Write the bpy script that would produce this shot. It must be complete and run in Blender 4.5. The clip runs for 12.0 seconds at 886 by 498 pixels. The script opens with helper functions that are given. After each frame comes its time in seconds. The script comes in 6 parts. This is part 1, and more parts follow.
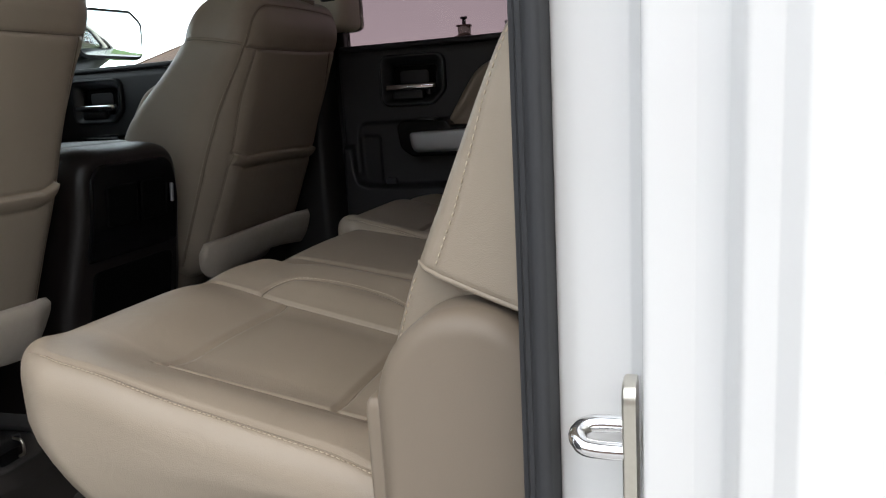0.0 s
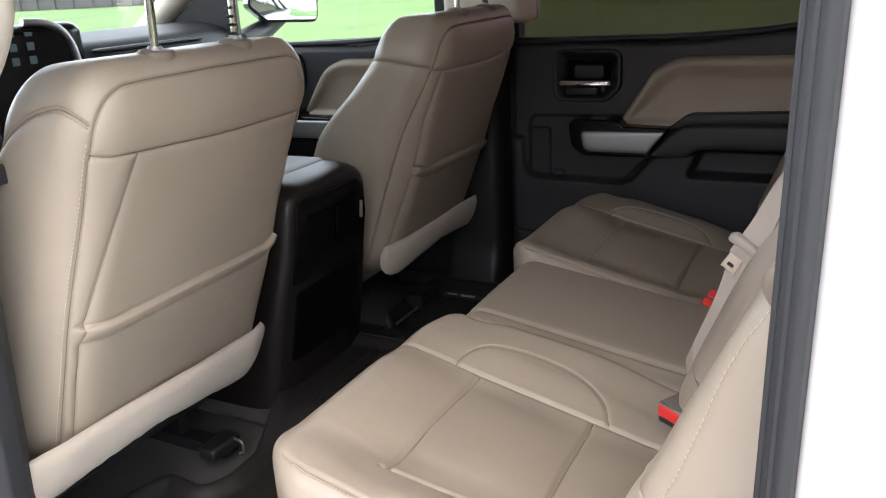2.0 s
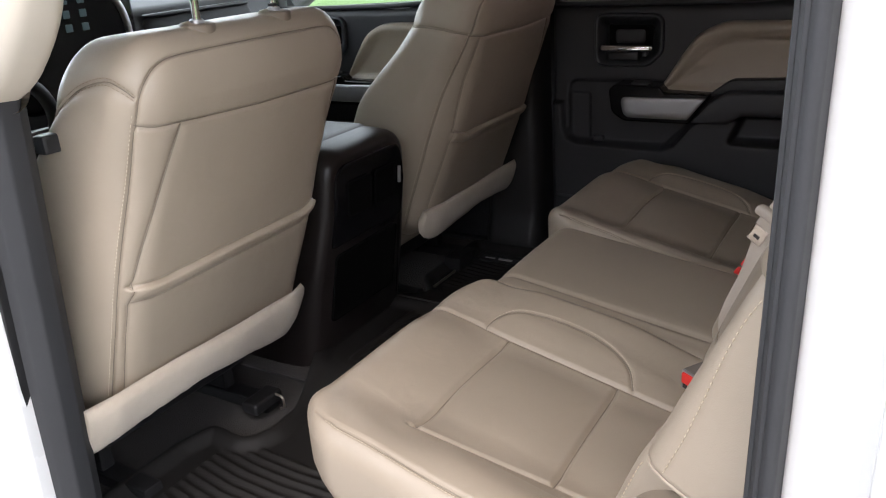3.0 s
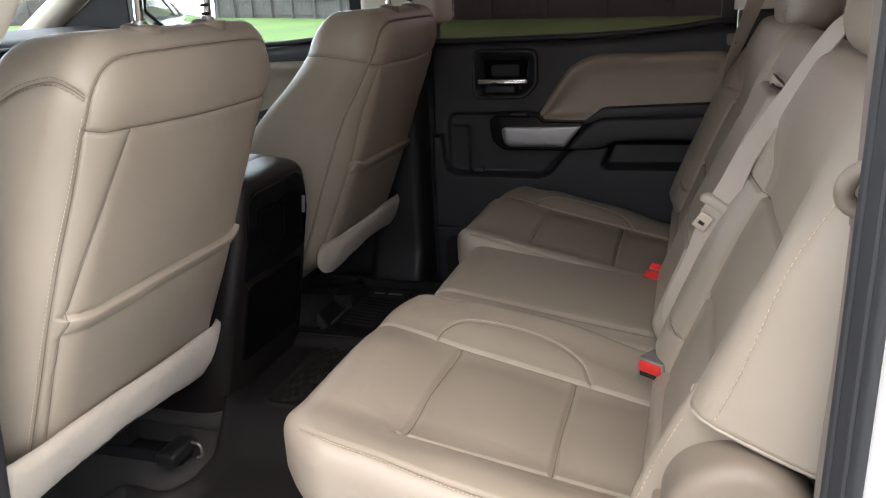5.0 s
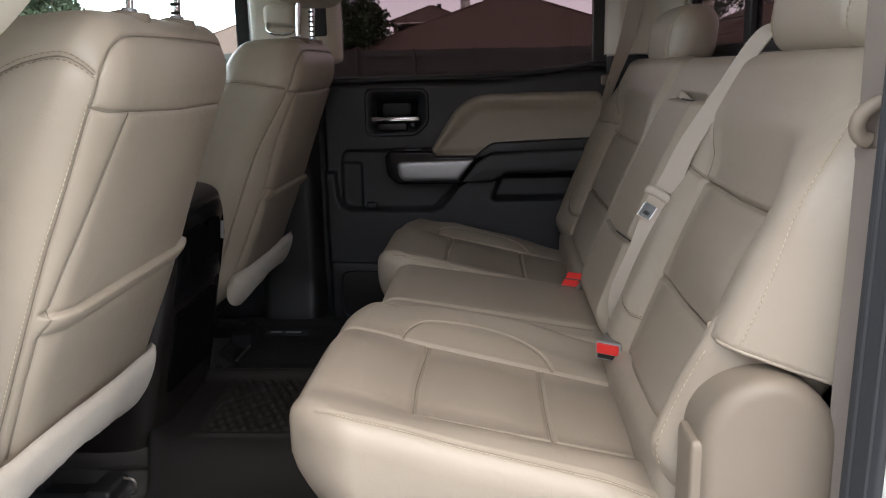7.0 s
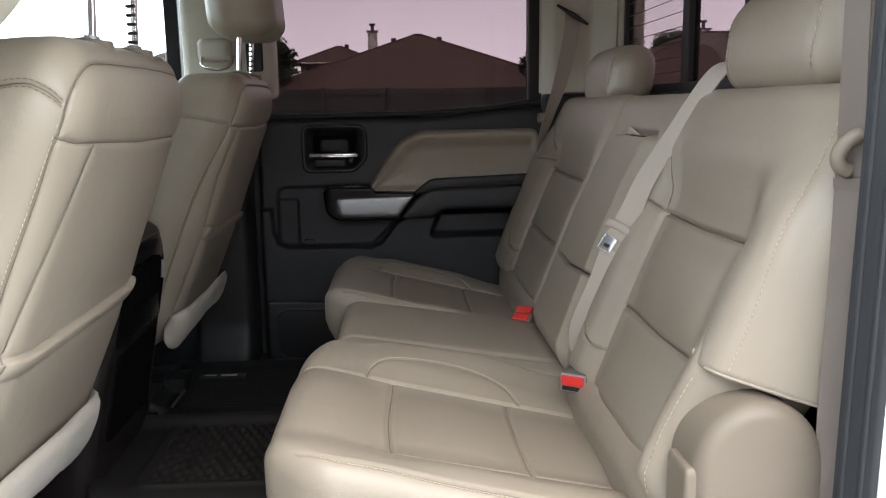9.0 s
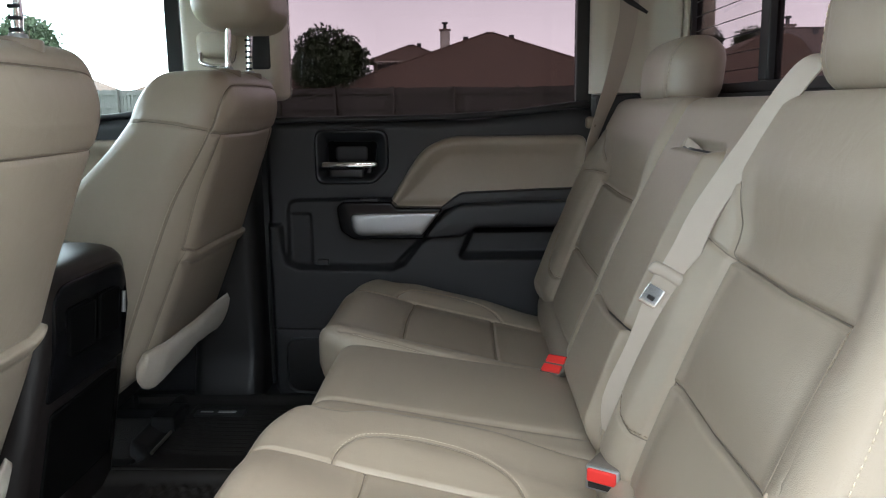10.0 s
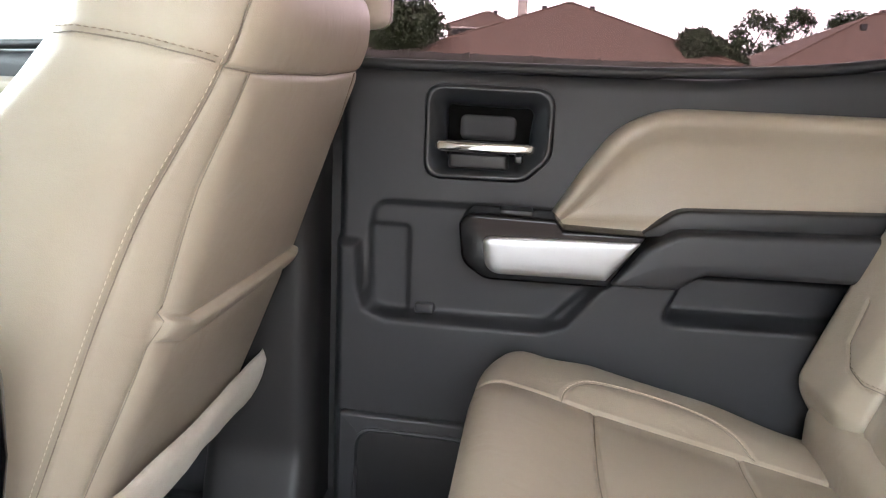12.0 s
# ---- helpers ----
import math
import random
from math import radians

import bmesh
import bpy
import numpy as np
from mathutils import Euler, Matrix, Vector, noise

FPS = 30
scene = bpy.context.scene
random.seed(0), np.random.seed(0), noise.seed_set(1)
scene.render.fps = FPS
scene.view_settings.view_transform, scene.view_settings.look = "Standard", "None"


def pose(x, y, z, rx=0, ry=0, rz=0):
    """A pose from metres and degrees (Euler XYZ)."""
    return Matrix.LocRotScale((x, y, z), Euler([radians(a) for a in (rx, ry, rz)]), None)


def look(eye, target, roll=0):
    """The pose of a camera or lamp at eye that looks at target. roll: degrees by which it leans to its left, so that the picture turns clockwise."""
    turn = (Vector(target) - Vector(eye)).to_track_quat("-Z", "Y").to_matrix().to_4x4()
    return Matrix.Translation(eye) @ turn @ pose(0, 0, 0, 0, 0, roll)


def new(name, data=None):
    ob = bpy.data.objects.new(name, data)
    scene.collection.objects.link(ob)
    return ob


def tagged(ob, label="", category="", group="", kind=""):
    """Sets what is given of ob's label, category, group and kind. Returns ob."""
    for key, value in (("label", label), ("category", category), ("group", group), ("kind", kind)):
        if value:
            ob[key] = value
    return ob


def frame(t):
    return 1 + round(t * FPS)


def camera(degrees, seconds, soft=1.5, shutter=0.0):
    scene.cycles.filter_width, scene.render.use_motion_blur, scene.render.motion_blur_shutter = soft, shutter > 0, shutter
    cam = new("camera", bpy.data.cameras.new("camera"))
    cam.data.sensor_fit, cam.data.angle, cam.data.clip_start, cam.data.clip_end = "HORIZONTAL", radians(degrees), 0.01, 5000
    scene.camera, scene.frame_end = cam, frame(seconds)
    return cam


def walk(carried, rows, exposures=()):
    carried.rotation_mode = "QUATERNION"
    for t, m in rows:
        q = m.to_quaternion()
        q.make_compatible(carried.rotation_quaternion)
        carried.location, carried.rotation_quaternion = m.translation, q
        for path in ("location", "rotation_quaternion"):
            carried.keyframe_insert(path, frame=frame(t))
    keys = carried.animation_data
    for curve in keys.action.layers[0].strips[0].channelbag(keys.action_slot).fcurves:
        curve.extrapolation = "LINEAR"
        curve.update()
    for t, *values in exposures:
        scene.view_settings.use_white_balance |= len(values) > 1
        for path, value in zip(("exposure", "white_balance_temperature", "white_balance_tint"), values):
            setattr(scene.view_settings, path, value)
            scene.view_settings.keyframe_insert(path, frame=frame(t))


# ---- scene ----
cam = camera(58.3, 12.0, soft=1.15)
PATH = [
    (0, (0.79, -1.38, 1.454), (0.186, 0.489, 1.075), -3.6),
    (0.5, (0.686, -1.339, 1.526), (0.059, 0.518, 1.131), -2.5),
    (1, (0.656, -1.34, 1.639), (-0.005, 0.49, 1.175), -1.9),
    (1.5, (0.673, -1.38, 1.718), (-0.089, 0.386, 1.17), -1.6),
    (2, (0.72, -1.41, 1.793), (-0.177, 0.257, 1.146), -3.4),
    (2.5, (0.753, -1.42, 1.812), (-0.218, 0.174, 1.095), -4.1),
    (2.7, (0.76, -1.421, 1.815), (-0.229, 0.155, 1.08), -4.0),
    (4.3, (0.657, -1.467, 1.784), (-0.157, 0.233, 1.113), -3.3),
    (4.5, (0.623, -1.482, 1.767), (-0.113, 0.261, 1.118), -3.1),
    (5, (0.555, -1.534, 1.739), (-0.026, 0.28, 1.129), -2.8),
    (5.5, (0.51, -1.589, 1.716), (0.03, 0.27, 1.156), -2.4),
    (6, (0.473, -1.622, 1.699), (0.089, 0.269, 1.173), -1.7),
    (6.5, (0.413, -1.635, 1.668), (0.143, 0.284, 1.173), -1.3),
    (7, (0.311, -1.661, 1.635), (0.187, 0.285, 1.191), -1.3),
    (7.2, (0.276, -1.673, 1.625), (0.226, 0.284, 1.213), -1.1),
    (9, (0.216, -1.649, 1.627), (0.321, 0.317, 1.274), -0.8),
    (9.5, (0.284, -1.507, 1.642), (0.336, 0.46, 1.287), -1.2),
    (10, (0.34, -1.321, 1.636), (0.269, 0.646, 1.282), -0.7),
    (10.5, (0.28, -1.084, 1.613), (0.184, 0.879, 1.238), -0.4),
    (11, (0.22, -0.846, 1.599), (0.176, 1.112, 1.192), 1.5),
    (11.5, (0.105, -0.597, 1.578), (0.037, 1.36, 1.17), 2.3),
    (12, (0.093, -0.417, 1.592), (-0.122, 1.525, 1.161), 2.6),
]
EXPOSURES = [(0.0, -0.45, 6500, 11), (0.5, 0.75, 6500, 12), (1.0, 1.72, 6450, 14), (1.5, 1.25, 6450, 15), (2.0, 0.50, 6450, 16), (2.5, 0.27, 6500, 16), (4.5, 0.30, 6500, 15), (5.5, 0.40, 6500, 14), (7.0, 0.22, 6400, 13), (9.0, 0.42, 6250, 9), (9.5, 0.45, 6100, 6), (10.0, 0.75, 6100, 5), (10.5, 1.20, 6150, 5), (11.0, 2.00, 6500, 6), (11.5, 2.30, 6550, 5), (12.0, 2.78, 6450, 10)]
walk(cam, [(t, look(eye, target, roll)) for t, eye, target, roll in PATH], EXPOSURES)

# ---- world: a bright overcast evening sky ----
world = bpy.data.worlds.new("overcast_sky")
scene.world = world
world.use_nodes = True
wn, wl = world.node_tree.nodes, world.node_tree.links
wn.clear()
w_out, w_bg = wn.new("ShaderNodeOutputWorld"), wn.new("ShaderNodeBackground")
w_sky, w_mix = wn.new("ShaderNodeTexSky"), wn.new("ShaderNodeMix")
w_sky.sky_type, w_sky.sun_disc = "NISHITA", False
w_sky.sun_elevation, w_sky.sun_rotation = radians(56), radians(157)
w_sky.air_density, w_sky.dust_density = 1.0, 4.0
w_mix.data_type = "RGBA"
w_mix.inputs[0].default_value = 0.8
w_mix.inputs[7].default_value = (16.8, 18.2, 19.3, 1)
w_bg.inputs[1].default_value = 0.185
wl.new(w_sky.outputs[0], w_mix.inputs[6])
w_co, w_sep, w_grad, w_mul = (wn.new("ShaderNode" + k) for k in ("TexCoord", "SeparateXYZ", "MapRange", "Mix"))
w_mul.data_type, w_mul.blend_type = "RGBA", "MULTIPLY"
w_mul.inputs[0].default_value = 1.0
w_grad.inputs[2].default_value, w_grad.inputs[3].default_value, w_grad.inputs[4].default_value = 0.34, 3.2, 1.2
w_cloud = wn.new("ShaderNodeTexNoise")
w_cloud.inputs["Scale"].default_value, w_cloud.inputs["Detail"].default_value = 3.0, 5
w_soft, w_both = wn.new("ShaderNodeMapRange"), wn.new("ShaderNodeMath")
w_soft.inputs[3].default_value, w_soft.inputs[4].default_value = 0.72, 1.28
w_both.operation = "MULTIPLY"
wl.new(w_co.outputs["Generated"], w_sep.inputs[0])
wl.new(w_co.outputs["Generated"], w_cloud.inputs["Vector"])
wl.new(w_sep.outputs[2], w_grad.inputs[0])
wl.new(w_cloud.outputs[0], w_soft.inputs[0])
wl.new(w_grad.outputs[0], w_both.inputs[0])
wl.new(w_soft.outputs[0], w_both.inputs[1])
wl.new(w_mix.outputs[2], w_mul.inputs[6])
wl.new(w_both.outputs[0], w_mul.inputs[7])
wl.new(w_mul.outputs[2], w_bg.inputs[0])
wl.new(w_bg.outputs[0], w_out.inputs[0])
sun_data = bpy.data.lights.new("sun", "SUN")
sun_data.energy, sun_data.angle, sun_data.color = 1.05, radians(40), (1.0, 0.78, 0.57)
sun = new("sun", sun_data)
sun.matrix_world = look((2.0, -4.6, 8.3), (0, 0, 1))


# ---- materials ----
def material(name, colour, rough=0.5, metal=0.0, vary=0.12, grain=300.0, bump=0.15, blotch=6.0, spec=0.5, coat=0.0, sheen=0.0, dist=0.001, voronoi=False, crease=0.0):
    """A surface with a large blotchy variation and a fine grain with relief."""
    m = bpy.data.materials.new(name)
    m.use_nodes = True
    n, l = m.node_tree.nodes, m.node_tree.links
    b = n["Principled BSDF"]
    co = n.new("ShaderNodeTexCoord")
    big, fine = n.new("ShaderNodeTexNoise"), n.new("ShaderNodeTexNoise")
    big.inputs["Scale"].default_value, big.inputs["Detail"].default_value = blotch, 4
    fine.inputs["Scale"].default_value, fine.inputs["Detail"].default_value = grain, 3
    l.new(co.outputs["Object"], big.inputs["Vector"])
    l.new(co.outputs["Object"], fine.inputs["Vector"])
    ramp = n.new("ShaderNodeMapRange")
    ramp.inputs[1].default_value, ramp.inputs[2].default_value = 0.3, 0.7
    ramp.inputs[3].default_value, ramp.inputs[4].default_value = 1 - vary, 1 + vary
    add = n.new("ShaderNodeMath")
    add.operation = "MULTIPLY_ADD"
    add.inputs[1].default_value, add.inputs[2].default_value = 0.75, 0.125
    l.new(big.outputs[0], add.inputs[0])
    mixf = n.new("ShaderNodeMath")
    mixf.operation = "MULTIPLY_ADD"
    mixf.inputs[1].default_value = 0.25
    l.new(fine.outputs[0], mixf.inputs[0])
    l.new(add.outputs[0], mixf.inputs[2])
    l.new(mixf.outputs[0], ramp.inputs[0])
    mul = n.new("ShaderNodeMix")
    mul.data_type, mul.blend_type = "RGBA", "MULTIPLY"
    mul.inputs[0].default_value = 1.0
    mul.inputs[6].default_value = (*colour, 1)
    l.new(ramp.outputs[0], mul.inputs[7])
    l.new(mul.outputs[2], b.inputs["Base Color"])
    rr = n.new("ShaderNodeMapRange")
    rr.inputs[3].default_value, rr.inputs[4].default_value = max(rough - 0.07, 0.02), min(rough + 0.09, 1)
    l.new(big.outputs[0], rr.inputs[0])
    l.new(rr.outputs[0], b.inputs["Roughness"])
    b.inputs["Metallic"].default_value = metal
    b.inputs["Specular IOR Level"].default_value = spec
    b.inputs["Coat Weight"].default_value = coat
    b.inputs["Coat Roughness"].default_value = 0.06
    b.inputs["Sheen Weight"].default_value = sheen
    if bump > 0:
        bn = n.new("ShaderNodeBump")
        bn.inputs["Strength"].default_value, bn.inputs["Distance"].default_value = bump, dist
        if voronoi:
            cell = n.new("ShaderNodeTexVoronoi")
            cell.inputs["Scale"].default_value = grain
            l.new(co.outputs["Object"], cell.inputs["Vector"])
            l.new(cell.outputs["Distance"], bn.inputs["Height"])
        else:
            l.new(fine.outputs[0], bn.inputs["Height"])
        if crease:
            soft, sb2 = n.new("ShaderNodeTexNoise"), n.new("ShaderNodeBump")
            soft.inputs["Scale"].default_value, soft.inputs["Detail"].default_value, soft.inputs["Distortion"].default_value = 22.0, 3, 1.2
            sb2.inputs["Strength"].default_value, sb2.inputs["Distance"].default_value = crease, 0.006
            l.new(co.outputs["Object"], soft.inputs["Vector"])
            l.new(soft.outputs[0], sb2.inputs["Height"])
            l.new(sb2.outputs[0], bn.inputs["Normal"])
        l.new(bn.outputs[0], b.inputs["Normal"])
    return m


def glass(name, tint, gloss=1.0):
    m = bpy.data.materials.new(name)
    m.use_nodes = True
    n, l = m.node_tree.nodes, m.node_tree.links
    n.remove(n["Principled BSDF"])
    out = n["Material Output"]
    clear, shine, mix, fr, cube = (n.new("ShaderNode" + k) for k in ("BsdfTransparent", "BsdfGlossy", "MixShader", "LayerWeight", "Math"))
    clear.inputs[0].default_value = (*tint, 1)
    shine.inputs["Roughness"].default_value = 0.01
    fr.inputs[0].default_value = 0.5
    cube.operation = "POWER"
    cube.inputs[1].default_value = 4.0
    l.new(fr.outputs["Facing"], cube.inputs[0])
    weak = n.new("ShaderNodeMath")
    weak.operation = "MULTIPLY_ADD"
    weak.inputs[1].default_value, weak.inputs[2].default_value = gloss, 0.03 * gloss
    l.new(cube.outputs[0], weak.inputs[0])
    l.new(weak.outputs[0], mix.inputs[0])
    l.new(clear.outputs[0], mix.inputs[1])
    l.new(shine.outputs[0], mix.inputs[2])
    l.new(mix.outputs[0], out.inputs[0])
    return m


LEATHER = material("beige_leather", (0.330, 0.276, 0.216), 0.36, vary=0.06, grain=900, bump=0.25, dist=0.0006, voronoi=True, crease=0.16)
THREAD = material("tan_thread", (0.225, 0.172, 0.125), 0.75, grain=2000, bump=0)
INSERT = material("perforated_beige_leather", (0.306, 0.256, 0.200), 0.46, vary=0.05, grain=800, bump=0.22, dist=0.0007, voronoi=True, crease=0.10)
# dark brown for cords that paint the shade inside leather seams
SEAM_SHADE = material("painted_seam_shade", (0.19, 0.158, 0.126), 0.85, grain=2000, bump=0)
STITCH = material("cream_thread", (0.54, 0.46, 0.35), 0.7, grain=2000, bump=0)
FELT = material("fleece_felt", (0.50, 0.43, 0.345), 0.97, vary=0.05, grain=1500, bump=0.8, dist=0.0015, blotch=60, sheen=0.3)
CREAM = material("cream_plastic_trim", (0.60, 0.54, 0.45), 0.5, vary=0.04, grain=1200, bump=0.1)
BEIGE = material("beige_plastic", (0.212, 0.171, 0.130), 0.48, vary=0.05, grain=1200, bump=0.12)
DARK = material("dark_grey_plastic", (0.0196, 0.0200, 0.0226), 0.5, vary=0.10, grain=1500, bump=0.2, dist=0.0004)
TRIM = material("black_pillar_plastic", (0.0125, 0.0120, 0.0125), 0.5, vary=0.10, grain=1500, bump=0.2, dist=0.0004)
BROWN = material("dark_brown_plastic", (0.0150, 0.0118, 0.0115), 0.36, vary=0.10, grain=1400, bump=0.15)
BLACK = material("black_plastic", (0.012, 0.012, 0.013), 0.45, vary=0.15, grain=900, bump=0.1)
SATIN = material("satin_blue_black_plastic", (0.016, 0.018, 0.021), 0.30, vary=0.1, grain=900, bump=0.03)
# near-black without gloss: paints the shade of hollows too shallow to darken
HOLLOW_SHADE = material("painted_hollow_shade", (0.004, 0.004, 0.004), 0.9, vary=0.1, grain=300, bump=0, spec=0.05)
GLOSS = material("gloss_black", (0.007, 0.007, 0.008), 0.16, vary=0.1, grain=600, bump=0, spec=0.22)
SILVER = material("brushed_silver_trim", (0.40, 0.405, 0.415), 0.44, metal=0.85, vary=0.06, grain=900, bump=0.05)
CHROME = material("chrome", (0.82, 0.82, 0.83), 0.09, metal=1.0, vary=0.03, grain=200, bump=0)
STEEL = material("worn_steel", (0.62, 0.59, 0.52), 0.28, metal=1.0, vary=0.12, grain=250, bump=0.1)
RED = material("red_plastic", (0.75, 0.035, 0.03), 0.4, vary=0.06, grain=600, bump=0.03)
WEB = material("beige_webbing", (0.45, 0.39, 0.33), 0.75, vary=0.06, grain=1100, bump=0.5, dist=0.0008)
CARPET = material("dark_brown_carpet", (0.026, 0.020, 0.017), 0.95, vary=0.30, grain=700, bump=0.9, dist=0.004, sheen=0.15)
GRIP = material("beige_moulded_grip", (0.40, 0.35, 0.295), 0.5, vary=0.05, grain=1200, bump=0.1)
RUBBER = material("black_rubber_mat", (0.0090, 0.0082, 0.0080), 0.6, vary=0.20, grain=700, bump=0.25)
# the beige webbing again, darkened to paint the shade beside the doorway
WEB_SHADED = material("shaded_beige_webbing", (0.195, 0.160, 0.136), 0.8, vary=0.08, grain=1100, bump=0.6, dist=0.0010)
DUSK = material("dark_taupe_trim", (0.058, 0.052, 0.048), 0.55, vary=0.08, grain=1200, bump=0.12)
TAUPE = material("taupe_plastic_trim", (0.16, 0.142, 0.125), 0.5, vary=0.06, grain=1200, bump=0.12)
SEAL = material("grey_rubber_seal", (0.027, 0.028, 0.031), 0.68, vary=0.10, grain=500, bump=0.15)
PAINT = material("white_paint", (0.74, 0.74, 0.735), 0.28, vary=0.015, grain=40, bump=0.0, coat=0.7)
LINER = material("headliner_cloth", (0.55, 0.48, 0.40), 0.9, vary=0.05, grain=900, bump=0.3)
GRASS = material("lawn", (0.062, 0.122, 0.021), 0.9, vary=0.40, grain=5, bump=0.5, blotch=0.25, dist=0.05)
CONCRETE = material("concrete", (0.30, 0.29, 0.275), 0.9, vary=0.10, grain=60, bump=0.3, blotch=1.0)
WOOD = material("weathered_fence_wood", (0.055, 0.052, 0.050), 0.85, vary=0.25, grain=30, bump=0.3, blotch=1.2)
SHINGLE = material("red_brown_shingles", (0.103, 0.067, 0.051), 0.9, vary=0.18, grain=14, bump=0.6, blotch=0.8, dist=0.03)
BRICK = material("brown_brick", (0.15, 0.10, 0.085), 0.9, vary=0.20, grain=18, bump=0.4, blotch=1.5, dist=0.01)
TRIMW = material("pale_house_trim", (0.55, 0.52, 0.48), 0.7, vary=0.08, grain=20, bump=0.1)
BARK = material("bark", (0.08, 0.06, 0.045), 0.95, vary=0.25, grain=30, bump=0.6, blotch=3)
LEAF = material("dark_green_leaves", (0.028, 0.042, 0.020), 0.8, vary=0.35, grain=3, bump=0, blotch=0.8)
LOGO = material("pale_print", (0.55, 0.55, 0.56), 0.5, vary=0.05, grain=500, bump=0)
TINT = glass("dark_tinted_glass", (0.250, 0.210, 0.214), 0.25)
CLEAR = glass("clear_glass", (0.95, 0.98, 0.975), 0.5)
MIRROR = material("mirror_glass", (0.85, 0.87, 0.88), 0.02, metal=1.0, vary=0.0, grain=10, bump=0)


# ---- mesh helpers ----
def base(name, at, label="", category="", group="", kind=""):
    """An empty that carries the parts of one thing."""
    ob = new(name)
    ob.location, ob.empty_display_size = at, 0.05
    return tagged(ob, label, category, group, kind)


def link(name, verts, faces, mat, parent=None, label="", smooth=True):
    me = bpy.data.meshes.new(name)
    me.from_pydata([tuple(v) for v in verts], [], faces)
    me.validate()
    me.materials.append(mat)
    me.polygons.foreach_set("use_smooth", [smooth] * len(me.polygons))
    bm = bmesh.new()
    bm.from_mesh(me)
    bmesh.ops.recalc_face_normals(bm, faces=bm.faces)
    bm.to_mesh(me)
    bm.free()
    ob = new(name, me)
    if parent is not None:
        ob.parent = parent
        if parent.type == "EMPTY":
            ob.matrix_parent_inverse = Matrix.Translation(-Vector(parent.location))
    return tagged(ob, label)


def sharp(ob, angle=35):
    """Smooth shading that keeps the edges sharper than the angle."""
    me = ob.data
    bm = bmesh.new()
    bm.from_mesh(me)
    for e in bm.edges:
        if len(e.link_faces) == 2 and e.calc_face_angle(0) > radians(angle):
            e.smooth = False
    bm.to_mesh(me)
    bm.free()
    return ob


def axis_steps(lo, hi, r, step, rn):
    r = min(r, (hi - lo) / 2 - 1e-5)
    inner = hi - lo - 2 * r
    k = max(1, int(round(inner / step)))
    a = [lo + r * i / rn for i in range(rn)]
    b = [lo + r + inner * i / k for i in range(k + 1)]
    c = [hi - r + r * (i + 1) / rn for i in range(rn)]
    return a + b + c, r


def rbox(lo, hi, r, step=0.03, rn=4):
    """Vertices and faces of a box with rounded edges; r is one radius or three."""
    r = (r, r, r) if np.isscalar(r) else r
    ax, rr = zip(*[axis_steps(lo[i], hi[i], r[i], step, rn) for i in range(3)])
    n = [len(a) - 1 for a in ax]
    ids, verts, faces = {}, [], []

    def vid(i, j, k):
        key = (i, j, k)
        if key not in ids:
            ids[key] = len(verts)
            verts.append((ax[0][i], ax[1][j], ax[2][k]))
        return ids[key]
    for k in (0, n[2]):
        for i in range(n[0]):
            for j in range(n[1]):
                faces.append((vid(i, j, k), vid(i + 1, j, k), vid(i + 1, j + 1, k), vid(i, j + 1, k)))
    for j in (0, n[1]):
        for i in range(n[0]):
            for k in range(n[2]):
                faces.append((vid(i, j, k), vid(i + 1, j, k), vid(i + 1, j, k + 1), vid(i, j, k + 1)))
    for i in (0, n[0]):
        for j in range(n[1]):
            for k in range(n[2]):
                faces.append((vid(i, j, k), vid(i, j + 1, k), vid(i, j + 1, k + 1), vid(i, j, k + 1)))
    v = np.array(verts)
    return round_off(v, lo, hi, rr), faces


def round_off(v, lo, hi, rr):
    rr = np.array(rr)
    inner = np.clip(v, np.array(lo) + rr, np.array(hi) - rr)
    q = (v - inner) / rr
    d = np.linalg.norm(q, axis=1, keepdims=True)
    m = np.abs(q).max(axis=1, keepdims=True)
    scale = np.where(d > 1e-9, 1 / np.maximum(d, 1e-9), 0)
    return inner + rr * q * scale * np.where(m > 1e-9, 1.0, 0.0)


def rounded_box(name, lo, hi, r, mat, parent=None, label="", step=0.05, rn=3, warp=None):
    v, f = rbox(lo, hi, r, step, rn)
    if warp is not None:
        v = warp(v)
    return link(name, v, f, mat, parent, label)


def near_line(p, lines):
    """The distance of the points p (n x 2) from the nearest of some polylines."""
    best = np.full(len(p), 9.0)
    for line in lines:
        for a, b in zip(line[:-1], line[1:]):
            a, b = np.array(a, float), np.array(b, float)
            ab = b - a
            t = np.clip(((p - a) @ ab) / max(ab @ ab, 1e-12), 0, 1)
            best = np.minimum(best, np.linalg.norm(p - a - t[:, None] * ab, axis=1))
    return best


def inside(p, poly):
    """The signed distance of the points p from a closed polygon: negative inside."""
    q = np.array(poly, float)
    d = near_line(p, [list(q) + [q[0]]])
    hit = np.zeros(len(p), bool)
    for a, b in zip(q, np.roll(q, -1, axis=0)):
        cond = (a[1] > p[:, 1]) != (b[1] > p[:, 1])
        xs = a[0] + (p[:, 1] - a[1]) * (b[0] - a[0]) / (b[1] - a[1] if abs(b[1] - a[1]) > 1e-12 else 1e-12)
        hit ^= cond & (p[:, 0] < xs)
    return np.where(hit, -d, d)


def ease(x, a, b):
    t = np.clip((x - a) / (b - a), 0, 1)
    return t * t * (3 - 2 * t)


